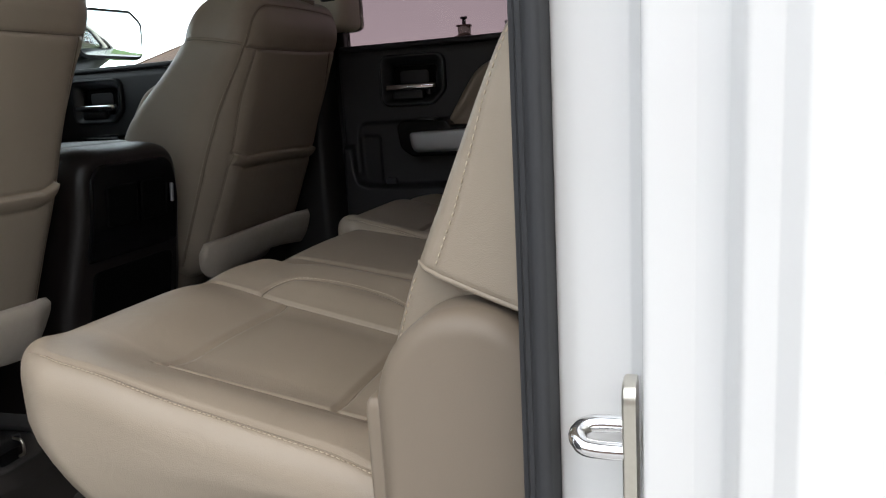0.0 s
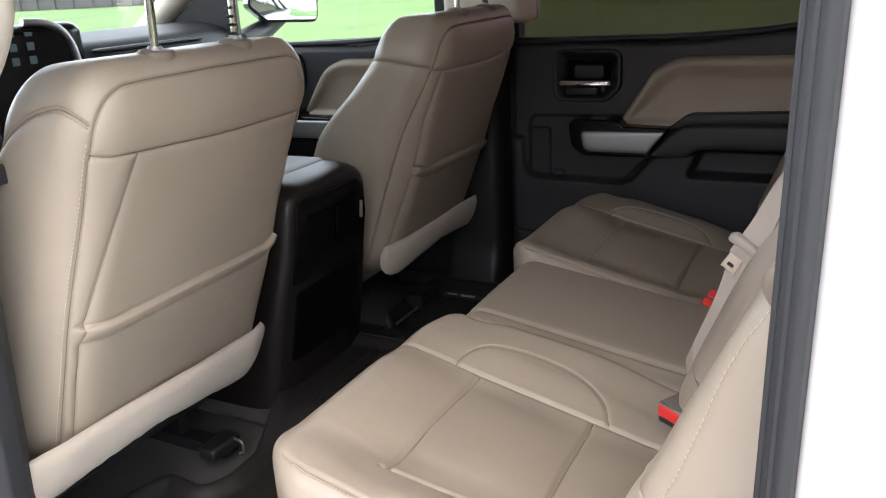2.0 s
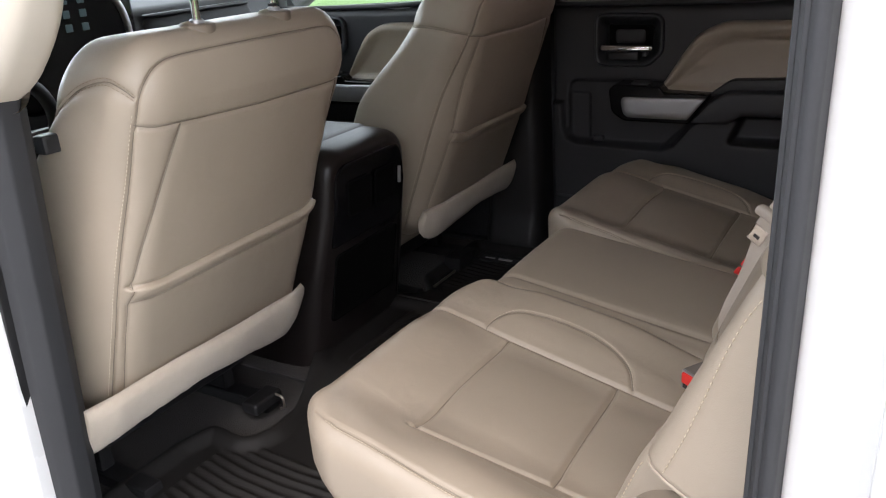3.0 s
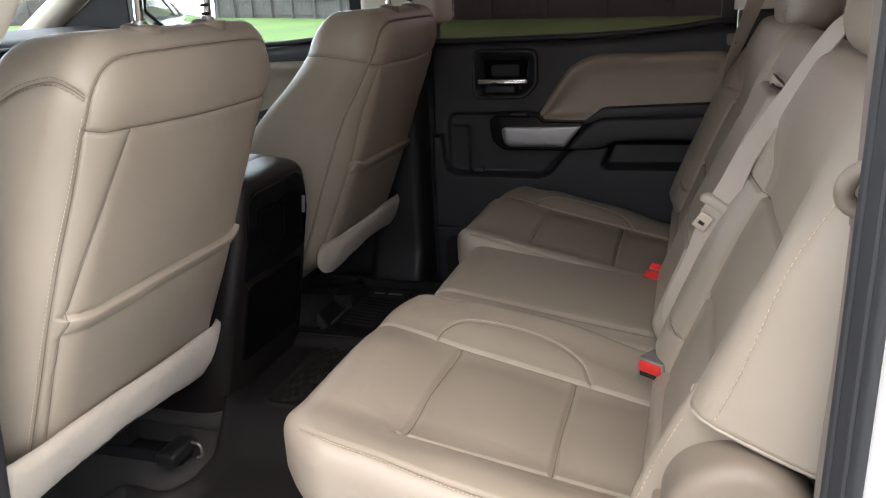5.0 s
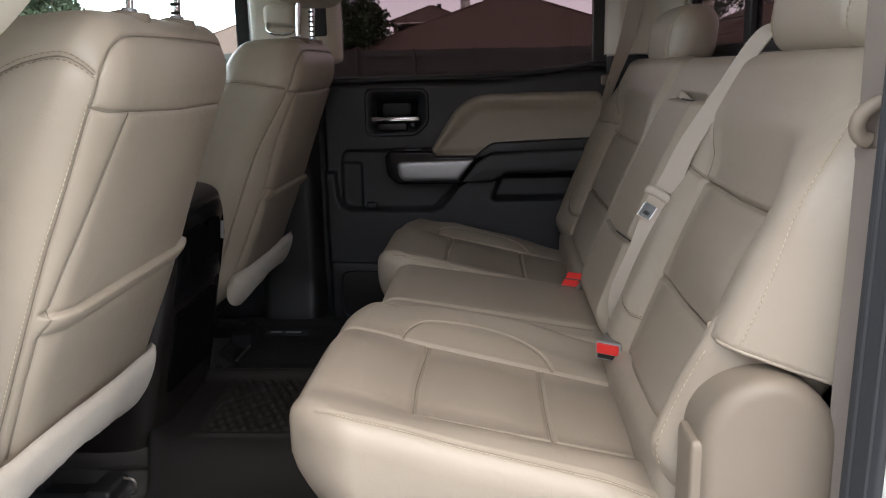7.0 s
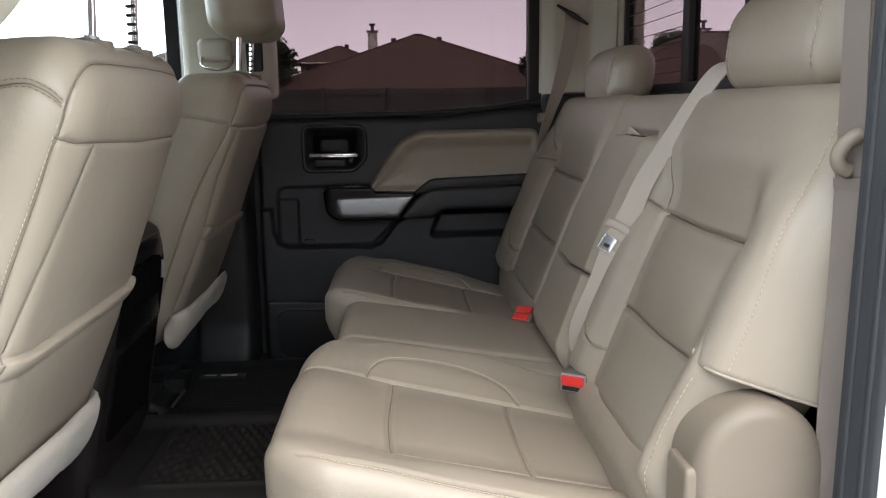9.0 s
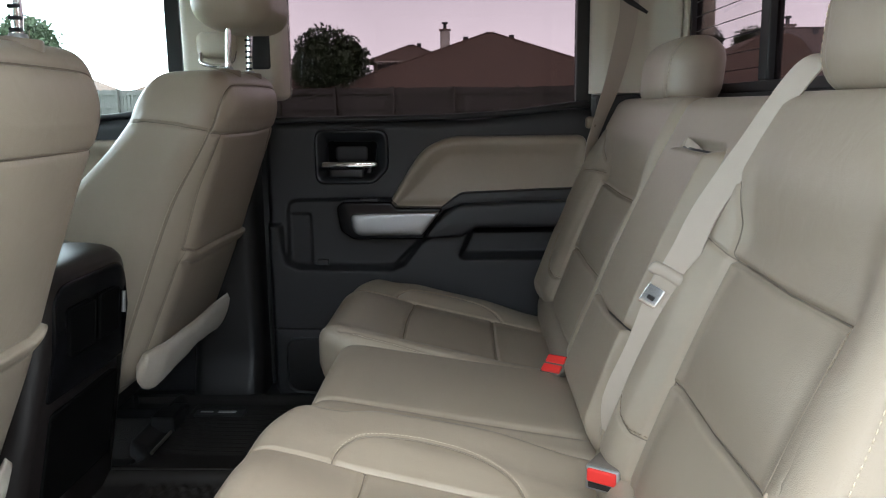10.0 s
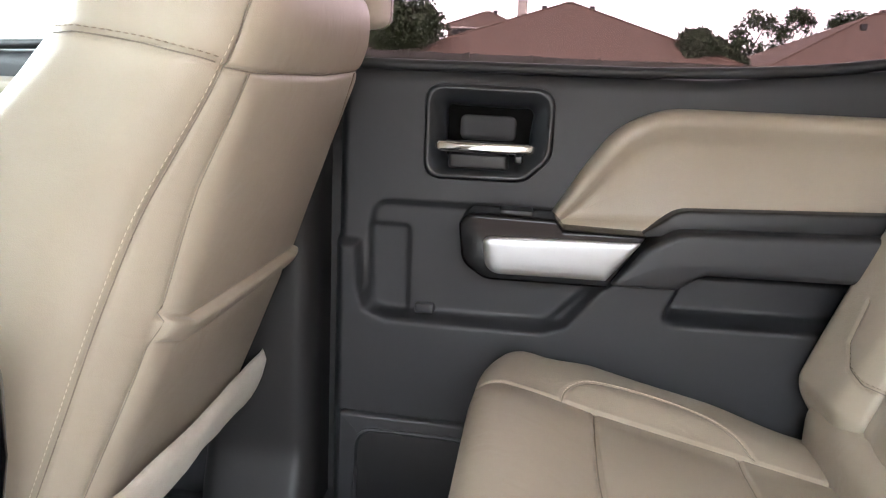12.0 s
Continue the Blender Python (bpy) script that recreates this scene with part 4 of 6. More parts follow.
def cushion(name, y0, y1, ya, yb, parent, label, ridge=0.0, bulge=(0.008, 0.012), sink=0.0, side=(-0.028, -0.020, -0.016), lift_in=0.0, rise=0.0):
    """A rear seat cushion with an insert between ya and yb, two cross seams and an arc on its +y bolster."""
    xa, xb, zl, zh = 0.028, 0.575, 1.015, 1.196
    inner = [(0.02, yb + 0.002), (0.10, yb), (0.50, yb), (0.58, yb)]
    outer = [(0.190, ya + side[0]), (0.40, ya + side[1]), (0.56, ya + side[2])]
    t1, t2 = [(0.196, ya + side[0]), (0.190, (ya + yb) / 2), (0.196, yb)], [(0.396, ya + side[1]), (0.392, (ya + yb) / 2), (0.392, yb)]
    t1, t2 = ([tuple(q) for q in smooth_path(line, 8)] for line in (t1, t2))
    arc = [(0.150, yb), (0.158, yb + 0.034), (0.190, yb + 0.064), (0.26, yb + 0.078), (0.34, yb + 0.072), (0.395, yb + 0.044), (0.416, yb + 0.006)]
    arc = [tuple(q) for q in smooth_path(arc, 6)]
    rim = [(0.050, y0 + 0.040), (0.064, y0 + 0.030), (0.09, y0 + 0.026), (0.55, y0 + 0.022)]
    deep, light = [inner, t1, t2, outer], [arc, rim]

    def top(v):
        x, y, z = v[:, 0].copy(), v[:, 1], v[:, 2]
        k = ease(z, 1.05, 1.17)
        p = np.stack([x, y], 1)
        dz = -SLOPE * np.clip(x - 0.05, -0.02, 1)
        mid = ease(y, ya + side[0] - 0.002, ya + side[0] + 0.068) * (1 - ease(y, yb - 0.04, yb + 0.03))
        dz += 0.014 * lift_in * (1 - ease(y, y0 + 0.03, y0 + 0.135)) * (1 - ease(x, 0.44, 0.56)) - 0.010 * mid * ease(x, 0.10, 0.21) + bulge[1] * ease(y, yb, yb + 0.06) * ease(x, 0.10, 0.2) * (1 - ease(x, 0.36, 0.5)) + bulge[0] * (1 - ease(y, ya + side[0] - 0.022, ya + side[0] + 0.028)) * 0.6 * ease(x, 0.06, 0.20)
        dz += rise * ease(y, yb + 0.06, y1 - 0.02) * ease(x, 0.08, 0.36)
        dl = near_line(p, deep)
        puff = np.prod([1 - np.exp(-(near_line(p, [q]) / 0.05) ** 2) for q in deep], axis=0)
        dz += 0.009 * puff * ease(y, y0 + 0.015, y0 + 0.09) - 0.0075 * np.exp(-(dl / 0.0032) ** 2)
        dz -= 0.0042 * np.exp(-(near_line(p, light) / 0.0028) ** 2)
        if ridge:
            dz += ridge * np.exp(-((y - (y0 + 0.045)) / 0.05) ** 2)
        low = 1 - ease(z, 1.015, 1.12)
        xx = x + 0.05 * low * (1 - ease(x, 0.1, 0.3))
        lean = 0.012 * low * (1 - ease(y, y0, y0 + 0.08))
        corner = 0.06 * (1 - ease(y, y0 + 0.0, y0 + 0.12)) ** 2 * (1 - ease(x, 0.02, 0.3))
        corner = corner + 0.042 * np.clip((y - y1 + 0.20) / 0.20, 0, 1) ** 3 * (1 - ease(x, 0.02, 0.3))
        roll = np.clip((xa + 0.11 - x) / 0.11, 0, 1)
        dz = dz - 0.005 * (1 - np.sqrt(1 - 0.98 * roll ** 2)) - sink * ease(y, y1 - 0.28, y1)
        return np.stack([xx + corner, y + lean, z + k * dz], 1)
    xs, ys = axis_steps(xa, xb, 0.05, 0.003, 9)[0], axis_steps(y0, y1, 0.032, 0.003, 8)[0]
    zs = axis_steps(zl, zh, 0.042, 0.02, 6)[0]
    lat, f = lattice(xs, ys, zs)
    v = round_off(lat, (xa, y0, zl), (xb, y1, zh), (0.05, 0.032, 0.042))
    mids = np.array([lat[list(q)].mean(axis=0) for q in f])
    ob = link(name, top(v), f, LEATHER, parent, label)
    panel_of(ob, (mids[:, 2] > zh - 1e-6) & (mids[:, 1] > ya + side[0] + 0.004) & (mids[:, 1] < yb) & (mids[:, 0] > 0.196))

    def on(line, lift=0.0004, inset=0.0):
        pts = np.array(dense(line, 0.004))
        q = np.stack([pts[:, 0], pts[:, 1], np.full(len(pts), zh)], 1)
        q = round_off(q, (xa, y0, zl), (xb, y1, zh), (0.05, 0.032, 0.042))
        return top(q) + np.array([0, 0, lift])
    # dark cords paint the shade in the cushion's seams and along its rim
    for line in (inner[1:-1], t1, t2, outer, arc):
        tube("seam_shade_cord", on(line, lift=0.0010), 0.0011, SEAM_SHADE, ob, sides=6)
    stitches("seam_stitching", on([(x, y + 0.0040) for x, y in arc]), ob, gap=0.0062, length=0.0046, r=0.0006, mat=STITCH)
    tube("rim_shade_cord", on(rim[1:], lift=0.0004), 0.0008, SEAM_SHADE, ob, sides=6)
    stitches("rim_stitching", on([(x + 0.0, y - 0.006) for x, y in rim[1:]]), ob, gap=0.0058, length=0.0040, r=0.0007)
    return ob


rear_seat = base("rear_seat", (0.4, -0.3, 0.84), "beige leather rear bench seat with stitched cushions and headrest", "car seat", "rear seats")
cushion("cushion", -0.748, -0.175, -0.655, -0.332, rear_seat, "beige leather seat cushion", bulge=(0.010, 0.012), side=(0.018, 0.048, 0.065), lift_in=1.0, rise=0.017)
rear_seat_far = base("rear_seat", (0.4, 0.45, 0.84), "beige leather rear passenger seat beside the far door", "car seat", "rear seats")
cushion("cushion", 0.135, 0.772, 0.262, 0.612, rear_seat_far, "beige leather seat cushion", ridge=0.016, sink=0.016)


def centre_shape(v):
    x, y, z = v[:, 0], v[:, 1], v[:, 2]
    k = ease(z, 1.05, 1.16)
    p = np.stack([x, y], 1)
    dz = -0.155 * np.clip(x - 0.11, -0.03, 1) + 0.004 * (1 - ((y + 0.02) / 0.17) ** 2)
    dz -= 0.005 * np.exp(-(near_line(p, [[(0.09, -0.150), (0.57, -0.150)]]) / 0.005) ** 2) + 0.012 * (1 - ease(y, -0.200, -0.120)) * ease(x, 0.15, 0.45)
    return np.stack([x + 0.03 * (1 - ease(z, 1.0, 1.12)) * (1 - ease(x, 0.1, 0.3)), y, z + k * dz], 1)


cxs, cys, czs = axis_steps(0.085, 0.57, 0.045, 0.008, 6)[0], axis_steps(-0.205, 0.152, 0.02, 0.004, 5)[0], axis_steps(1.015, 1.191, 0.03, 0.03, 5)[0]
cv, cf = lattice(cxs, cys, czs)
cv = round_off(cv, (0.085, -0.205, 1.015), (0.57, 0.152, 1.191), (0.045, 0.02, 0.03))
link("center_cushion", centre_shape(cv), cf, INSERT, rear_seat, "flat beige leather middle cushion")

# backrests: s runs up the back, n stands off its face
FOOT, UP, OUT = np.array((0.508, 0, 1.115)), np.array((0.395, 0, 0.919)), np.array((-0.919, 0, 0.395))


def to_back(s, y, n):
    return FOOT + np.multiply.outer(s, UP) + np.multiply.outer(n, OUT) + np.multiply.outer(y, np.array((0, 1.0, 0)))


FACE = {}


def backrest(name, y0, y1, ya, yb, parent, label, top=0.592, outer=-1):
    """A backrest with two cross seams in its insert; outer tells the side of the thick bolster."""
    sa, sb = 0.195, 0.366
    seams = [[(0.0, ya), (0.14, ya + 0.004), (sa, ya), (sb, ya)], [(0.0, yb), (sa, yb), (sb, yb)],
             [(sa, ya), (sa - 0.004, (ya + yb) / 2), (sa, yb)], [(sb, ya), (sb - 0.004, (ya + yb) / 2), (sb, yb)]]
    if outer < 0:
        loops = [[(0.200, yb + 0.094), (0.140, yb + 0.086), (0.112, yb + 0.058), (0.104, yb + 0.024), (0.110, yb)], [(0.372, yb + 0.106), (0.376, yb + 0.05), (sb, yb)], [(sb, yb), (0.41, yb + 0.004), (0.45, yb + 0.022), (0.48, yb + 0.05)]]
    else:
        loops = [[(0.200, yb + 0.10), (0.140, yb + 0.090), (0.112, yb + 0.060), (0.104, yb + 0.026), (0.110, yb)], [(0.378, yb + 0.12), (0.386, yb + 0.05), (0.392, yb)],
                 [(0.491, y1 - 0.03), (0.486, y1 - 0.062), (0.455, yb + 0.05), (0.42, yb + 0.01)]]

    def shape(v):
        n, y, s = v[:, 0], v[:, 1], v[:, 2]
        face = ease(n, -0.07, -0.012)
        p = np.stack([s, y], 1)
        d = near_line(p, seams)
        lower = 1 - ease(s, 0.40, 0.50)
        mid = ease(y, ya - 0.045, ya + 0.03) * (1 - ease(y, yb - 0.03, yb + 0.045))
        dn = -0.022 * mid * lower + 0.012 * np.prod([1 - np.exp(-(near_line(p, [q]) / 0.045) ** 2) for q in seams], axis=0) - 0.0105 * np.exp(-(d / 0.0036) ** 2)
        dn -= 0.0045 * np.exp(-(near_line(p, loops) / 0.0028) ** 2)
        dn += 0.012 * np.sin(np.clip(s / top, 0, 1) * math.pi)
        if outer < 0:
            dn += 0.014 * (1 - ease(y, y0, y0 + 0.10)) * lower
            dn -= 0.034 * (1 - np.sqrt(1 - 0.97 * np.clip((y0 + 0.095 - y) / 0.095, 0, 1) ** 2)) * ease(s, 0.18, 0.26)
        else:
            dn += 0.014 * ease(y, y1 - 0.10, y1) * lower
        dn -= 0.03 * (1 - ease(s, 0.0, 0.06))
        if outer < 0:
            y = y + 0.026 * (1 - ease(s, 0.09, 0.25)) * (1 - ease(y, y0, y0 + 0.11))
        return to_back(s, y, n + face * dn)
    lo, hi, rr = (-0.135, y0, 0.0), (0.0, y1, top), (0.05, 0.04, 0.04)
    ns, ys, ss = axis_steps(-0.135, 0, 0.05, 0.03, 6)[0], axis_steps(y0, y1, 0.04, 0.003, 8)[0], axis_steps(0, top, 0.04, 0.003, 8)[0]
    v, f = lattice(ns, ys, ss)
    mids = np.array([v[list(q)].mean(axis=0) for q in f])
    ob = link(name, shape(round_off(v, lo, hi, rr)), f, LEATHER, parent, label)
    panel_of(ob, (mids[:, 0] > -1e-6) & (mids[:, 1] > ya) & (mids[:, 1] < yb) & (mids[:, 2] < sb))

    def on(line):
        pts = np.array(dense(line, 0.004))
        q = np.stack([np.zeros(len(pts)), pts[:, 1], pts[:, 0]], 1)
        return shape(round_off(q, lo, hi, rr)) + OUT * 0.0006
    FACE[outer] = lambda sy: shape(round_off(np.array([(0.0, y, s) for s, y in sy]), lo, hi, rr))
    edge = y0 + 0.010 if outer < 0 else y1 - 0.012
    # dark cords draw the backrest's seam shade in colour
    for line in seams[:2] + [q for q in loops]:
        tube("seam_shade_cord", [q + OUT * 0.0008 for q in on(line)], 0.0008, SEAM_SHADE, ob, sides=6)
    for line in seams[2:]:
        tube("seam_shade_cord", [q + OUT * 0.0012 for q in on(line)], 0.0011, SEAM_SHADE, ob, sides=6)
    stitches("edge_stitching", on([(0.03, edge), (0.194, edge)] if outer < 0 else [(0.05, edge), (0.50, edge)]), ob)
    stitches("insert_stitching", on([(0.12, ya - 0.006), (sa, ya - 0.006), (sb, ya - 0.007)]), ob, mat=THREAD)
    stitches("loop_stitching", on([(s + 0.004, y) for s, y in loops[0]]), ob, mat=THREAD)
    return ob


backrest("backrest", -0.778, -0.245, -0.672, -0.356, rear_seat, "beige leather backrest")
backrest("backrest", 0.140, 0.790, 0.205, 0.610, rear_seat_far, "beige leather backrest", outer=1)


def centre_back(v):
    n, y, s = v[:, 0], v[:, 1], v[:, 2]
    face = ease(n, -0.07, -0.012)
    p = np.stack([s, y], 1)
    arm = fillet([(-0.1, -0.222), (0.495, -0.196), (0.495, 0.030), (-0.1, 0.098)], 0.025)
    di = inside(p, arm)
    dn = 0.020 * (1 - ease(di, -0.022, 0.0)) - 0.006 * np.exp(-(di / 0.005) ** 2)
    dn -= 0.015 * np.exp(-(near_line(p, [[(0.205, 0.068), (0.195, -0.06), (0.205, -0.205)]]) / 0.0036) ** 2)
    dn -= 0.016 * np.exp(-(near_line(p, [[(0.490, 0.012), (0.486, -0.16)]]) / 0.006) ** 2)
    dn += 0.012 * np.sin(np.clip(s / 0.59, 0, 1) * math.pi) - 0.03 * (1 - ease(s, 0.0, 0.06))
    return to_back(s, y, n + face * dn)


bl, bh, br = (-0.135, -0.252, 0.0), (0.002, 0.148, 0.592), (0.05, 0.02, 0.04)
bv, bf = lattice(axis_steps(bl[0], bh[0], 0.05, 0.03, 6)[0], axis_steps(bl[1], bh[1], 0.02, 0.003, 6)[0], axis_steps(0, 0.592, 0.04, 0.003, 8)[0])
middle = link("center_backrest", centre_back(round_off(bv, bl, bh, br)), bf, LEATHER, rear_seat, "beige leather fold-down middle backrest")
# black cords paint the shade in the slots above and below the fold-down pad
for line in ([(0.486, 0.020), (0.482, -0.07), (0.486, -0.168)], [(0.205, 0.060), (0.197, -0.06), (0.205, -0.200)]):
    q = np.array(dense(line, 0.004))
    q = centre_back(round_off(np.stack([np.full(len(q), bh[0]), q[:, 1], q[:, 0]], 1), bl, bh, br))
    tube("slot", q, [0.0038 * min(1, (k + 1) / 5, (len(q) - k) / 5) for k in range(len(q))], BLACK, middle, sides=6)
# pull strap in the slot
ribbon("pull_strap", [tuple(to_back(0.484, -0.004, -0.004)), tuple(to_back(0.493, -0.020, 0.014)), tuple(to_back(0.491, -0.038, 0.016)), tuple(to_back(0.482, -0.058, -0.004))], [(0.3, 0, 0.9)] * 4, 0.014, 0.003, WEB, middle, "small pull loop in the slot")


def rear_headrest(y0, y1, parent, drop=0.0):
    def warp(q):
        x, y, z = q.T
        mid, half = (y0 + y1) / 2, (y1 - y0) / 2
        seam = np.exp(-((np.abs(y - mid) - half * 0.72 - 0.10 * (z - 1.70)) / 0.0035) ** 2)
        k = np.abs(y - mid) / half
        return np.stack([x + 0.10 * (z - 1.70) + 0.004 * seam * (x < 0.79) + 0.012 * k ** 3, y, z - drop - 0.004 * k ** 2 * (z > 1.70)], 1)
    h = rounded_box("headrest", (0.728, y0, 1.640), (0.842, y1, 1.792), (0.05, 0.05, 0.055), LEATHER, parent, "rounded beige leather headrest", step=0.006, rn=9, warp=warp)
    mid, half = (y0 + y1) / 2, (y1 - y0) / 2
    for sg in (-1, 1):
        zz = np.linspace(1.668, 1.765, 26)
        q = np.stack([np.full(26, 0.728), mid + sg * (half * 0.72 + 0.006 + 0.10 * (zz - 1.70)), zz], 1)
        stitches("headrest_stitching", warp(round_off(q, (0.728, y0, 1.640), (0.842, y1, 1.792), (0.05, 0.05, 0.055))) - np.array((0.0006, 0, 0)), h)
    for yy in (y0 + 0.10, y1 - 0.10):
        tube("post", [(0.775, yy, 1.62), (0.785, yy, 1.70)], 0.007, STEEL, h)
    return h


rear_headrest(-0.700, -0.350, rear_seat)
rear_headrest(0.285, 0.610, rear_seat_far, 0.020)

# side of the near backrest: leather flap and hinge cover
rear_edge = np.array(smooth_path([(0.702, 1.280), (0.706, 1.34), (0.711, 1.44), (0.718, 1.52), (0.728, 1.59), (0.746, 1.648)], 10))
flap_rows = np.linspace(0.212, 0.572, len(rear_edge))


def flap_curve(r):
    """One cross line of the flap: off the face of the bolster, round its corner and back along the side."""
    sr = float(np.interp(r, range(len(flap_rows)), flap_rows))
    bx, bz = (float(np.interp(r, range(len(flap_rows)), rear_edge[:, k])) for k in (0, 1))
    ys = np.linspace(-0.694 - 0.040 * float(1 - ease(sr, 0.215, 0.31)), -0.740, 12)
    pts = FACE[-1]([(max(sr, 0.25), y) for y in ys]) + np.outer(np.linspace(-0.0022 - 0.018 * float(1 - ease(sr, 0.215, 0.275)), 0.0004, 12), OUT) + min(sr - 0.25, 0.0) * UP
    p, d = pts[-1], FACE[-1]([(max(sr, 0.25), -0.740), (max(sr, 0.25), -0.732)])
    d = d[0] - d[1]
    d = d / np.linalg.norm(d)
    side_y = -0.783 + 0.010 * float(ease(sr, 0.40, 0.57))
    k = p + d * (p[1] - side_y) / max(-d[1], 0.2)
    end = np.array((bx, -0.812 + 0.006 * float(ease(sr, 0.3, 0.5)), bz))
    q = k + (end - k) * min(0.6, 0.040 / np.linalg.norm(end - k))
    turn = [(1 - t) ** 2 * p + 2 * t * (1 - t) * k + t * t * q for t in np.linspace(0, 1, 17)[1:]]
    rest = [q + (end - q) * t + np.array((0, -0.004 * math.sin(math.pi * t), 0)) for t in np.linspace(0, 1, 26)[1:]]
    return list(pts) + turn + rest


flap = np.array([flap_curve(r) for r in range(len(flap_rows))])
nr, nc = flap.shape[:2]
sewn = 23.4 - 7.0 * ease(np.arange(nr) / (nr - 1), 0.0, 1.0)
flap[:, :, 1] += 0.0014 * np.exp(-((np.arange(nc)[None, :] - sewn[:, None]) / 1.0) ** 2)
flap[:, 12:, 1] += np.array([[0.0010 * noise.noise((x * 16, 0.0, z * 16)) for x, _, z in row[12:]] for row in flap])
hem = [flap[0] + np.array((0.0, dy, dz)) * np.clip((np.arange(nc) - 10) / 8, 0, 1)[:, None] for dy, dz in ((0.045, 0.012), (0.018, 0.002), (0.006, -0.0025))]
sheet = np.concatenate([np.array(hem), flap])
fverts = sheet.reshape(-1, 3)
ffaces = [(i * nc + j, i * nc + j + 1, i * nc + nc + j + 1, i * nc + nc + j) for i in range(len(sheet) - 1) for j in range(nc - 1)]
flap_ob = link("side_flap", fverts, ffaces, LEATHER, rear_seat, "stitched beige leather side flap")
lift_y = np.array((-0.0010, -0.0012, 0))
stitches("flap_stitching", [[float(np.interp(sewn[i] + 0.6, range(nc), flap[i, :, k])) for k in range(3)] + lift_y for i in range(1, nr - 3)], flap_ob, gap=0.0070, length=0.0046, r=0.0007)
tube("flap_welt", [flap[0, j] + np.array((0, 0.0012, -0.0008)) for j in range(17, nc)], 0.0024, LEATHER, flap_ob, sides=10)
cover = [(0.542, 0.90)] + [(0.621 + 0.079 * math.cos(a), 1.205 + 0.088 * math.sin(a)) for a in np.linspace(math.pi, 0, 33)] + [(0.700, 0.90)]
cover_ob = plaque("hinge_cover", cover, bevelled(0.090, 0.020, 8), lambda u, v, h: (u + 0.10 * max(0.0, 0.06 - h) * (0.62 - u), -0.738 - h, v - 0.15 * max(0.0, 0.05 - h) * max(0.0, v - 1.2)), BEIGE, rear_seat, "rounded beige plastic hinge cover")
rounded_box("cover_plate", (0.533, -0.820, 0.90), (0.560, -0.756, 1.216), (0.005, 0.006, 0.012), BEIGE, cover_ob, rn=4)
rounded_box("seat_frame", (0.07, -0.70, 0.86), (0.56, -0.20, 1.02), 0.03, BLACK, rear_seat)
rounded_box("seat_frame", (0.07, 0.16, 0.86), (0.56, 0.75, 1.02), 0.03, BLACK, rear_seat_far)
for yy0, yy1, par in ((-0.735, -0.20, rear_seat), (0.16, 0.76, rear_seat_far)):
    rounded_box("bite_roll", (0.515, yy0, 1.03), (0.60, yy1, 1.155), (0.035, 0.03, 0.04), LEATHER, par, step=0.03)

# ---- belts and buckles ----
def buckle(at, turn, wide, label):
    """A seat belt buckle with a red button on a dark or beige stalk."""
    x, y, z = at
    b = base("belt_buckle", at, label, "buckle", "belt buckles")
    h = wide / 2
    c, sn = math.cos(turn), math.sin(turn)

    def spin(q):
        d = q - np.array((x, y, z))
        return np.stack([x + c * d[:, 0] - sn * d[:, 1] + 0 * d[:, 2], y + sn * d[:, 0] + c * d[:, 1], q[:, 2]], 1)
    rounded_box("body", (x - 0.004, y - h, z - 0.022), (x + 0.062, y + h, z + 0.015), (0.005, 0.006, 0.006), TAUPE, b, rn=4, warp=spin)
    rounded_box("face_rim", (x - 0.0065, y - h + 0.0015, z - 0.0195), (x + 0.004, y + h - 0.0015, z + 0.0135), (0.002, 0.003, 0.003), SILVER, b, rn=2, warp=spin)
    rounded_box("button", (x - 0.0100, y - h + 0.0045, z - 0.0075), (x + 0.006, y + h - 0.0045, z + 0.0112), (0.003, 0.003, 0.003), RED, b, "red release button", rn=3, warp=spin)
    rounded_box("slot", (x - 0.0072, y - h + 0.006, z - 0.0165), (x - 0.004, y + h - 0.006, z - 0.0085), 0.001, BLACK, b, rn=2, warp=spin)
    rounded_box("stalk", (x + 0.04, y - h + 0.004, z - 0.045), (x + 0.11, y + h - 0.004, z + 0.004), 0.006, TAUPE, b, rn=2, warp=spin)
    return b


buckle((0.514, -0.328, 1.148), radians(58), 0.050, "red-button seat belt buckle in the seat crease")
pair = base("belt_buckle", (0.50, 0.14, 1.13), "twin seat belt buckle with two red release buttons", "buckle", "belt buckles")
PX, PY, PZ = Vector((0.70, -0.70, 0.10)).normalized(), Vector((-0.50, -0.45, 0.74)).normalized(), None
PX = (PX - PY * PX.dot(PY)).normalized()
PZ = PX.cross(PY)


def pair_piece(name, lo, hi, rad, mat, label=""):
    frame_m = np.array([PX, PZ, PY])
    return rounded_box(name, lo, hi, rad, mat, pair, label, rn=3, warp=lambda q: np.array((0.497, 0.142, 1.148)) + q @ frame_m)


pair_piece("body", (-0.026, -0.022, -0.055), (0.026, 0.022, 0.0), (0.005, 0.005, 0.005), TAUPE)
for k in (-1, 1):
    pair_piece("button", (-0.022, k * 0.0105 - 0.0085, -0.004), (0.022, k * 0.0105 + 0.0085, 0.0035), (0.003, 0.003, 0.003), RED, "red release button")

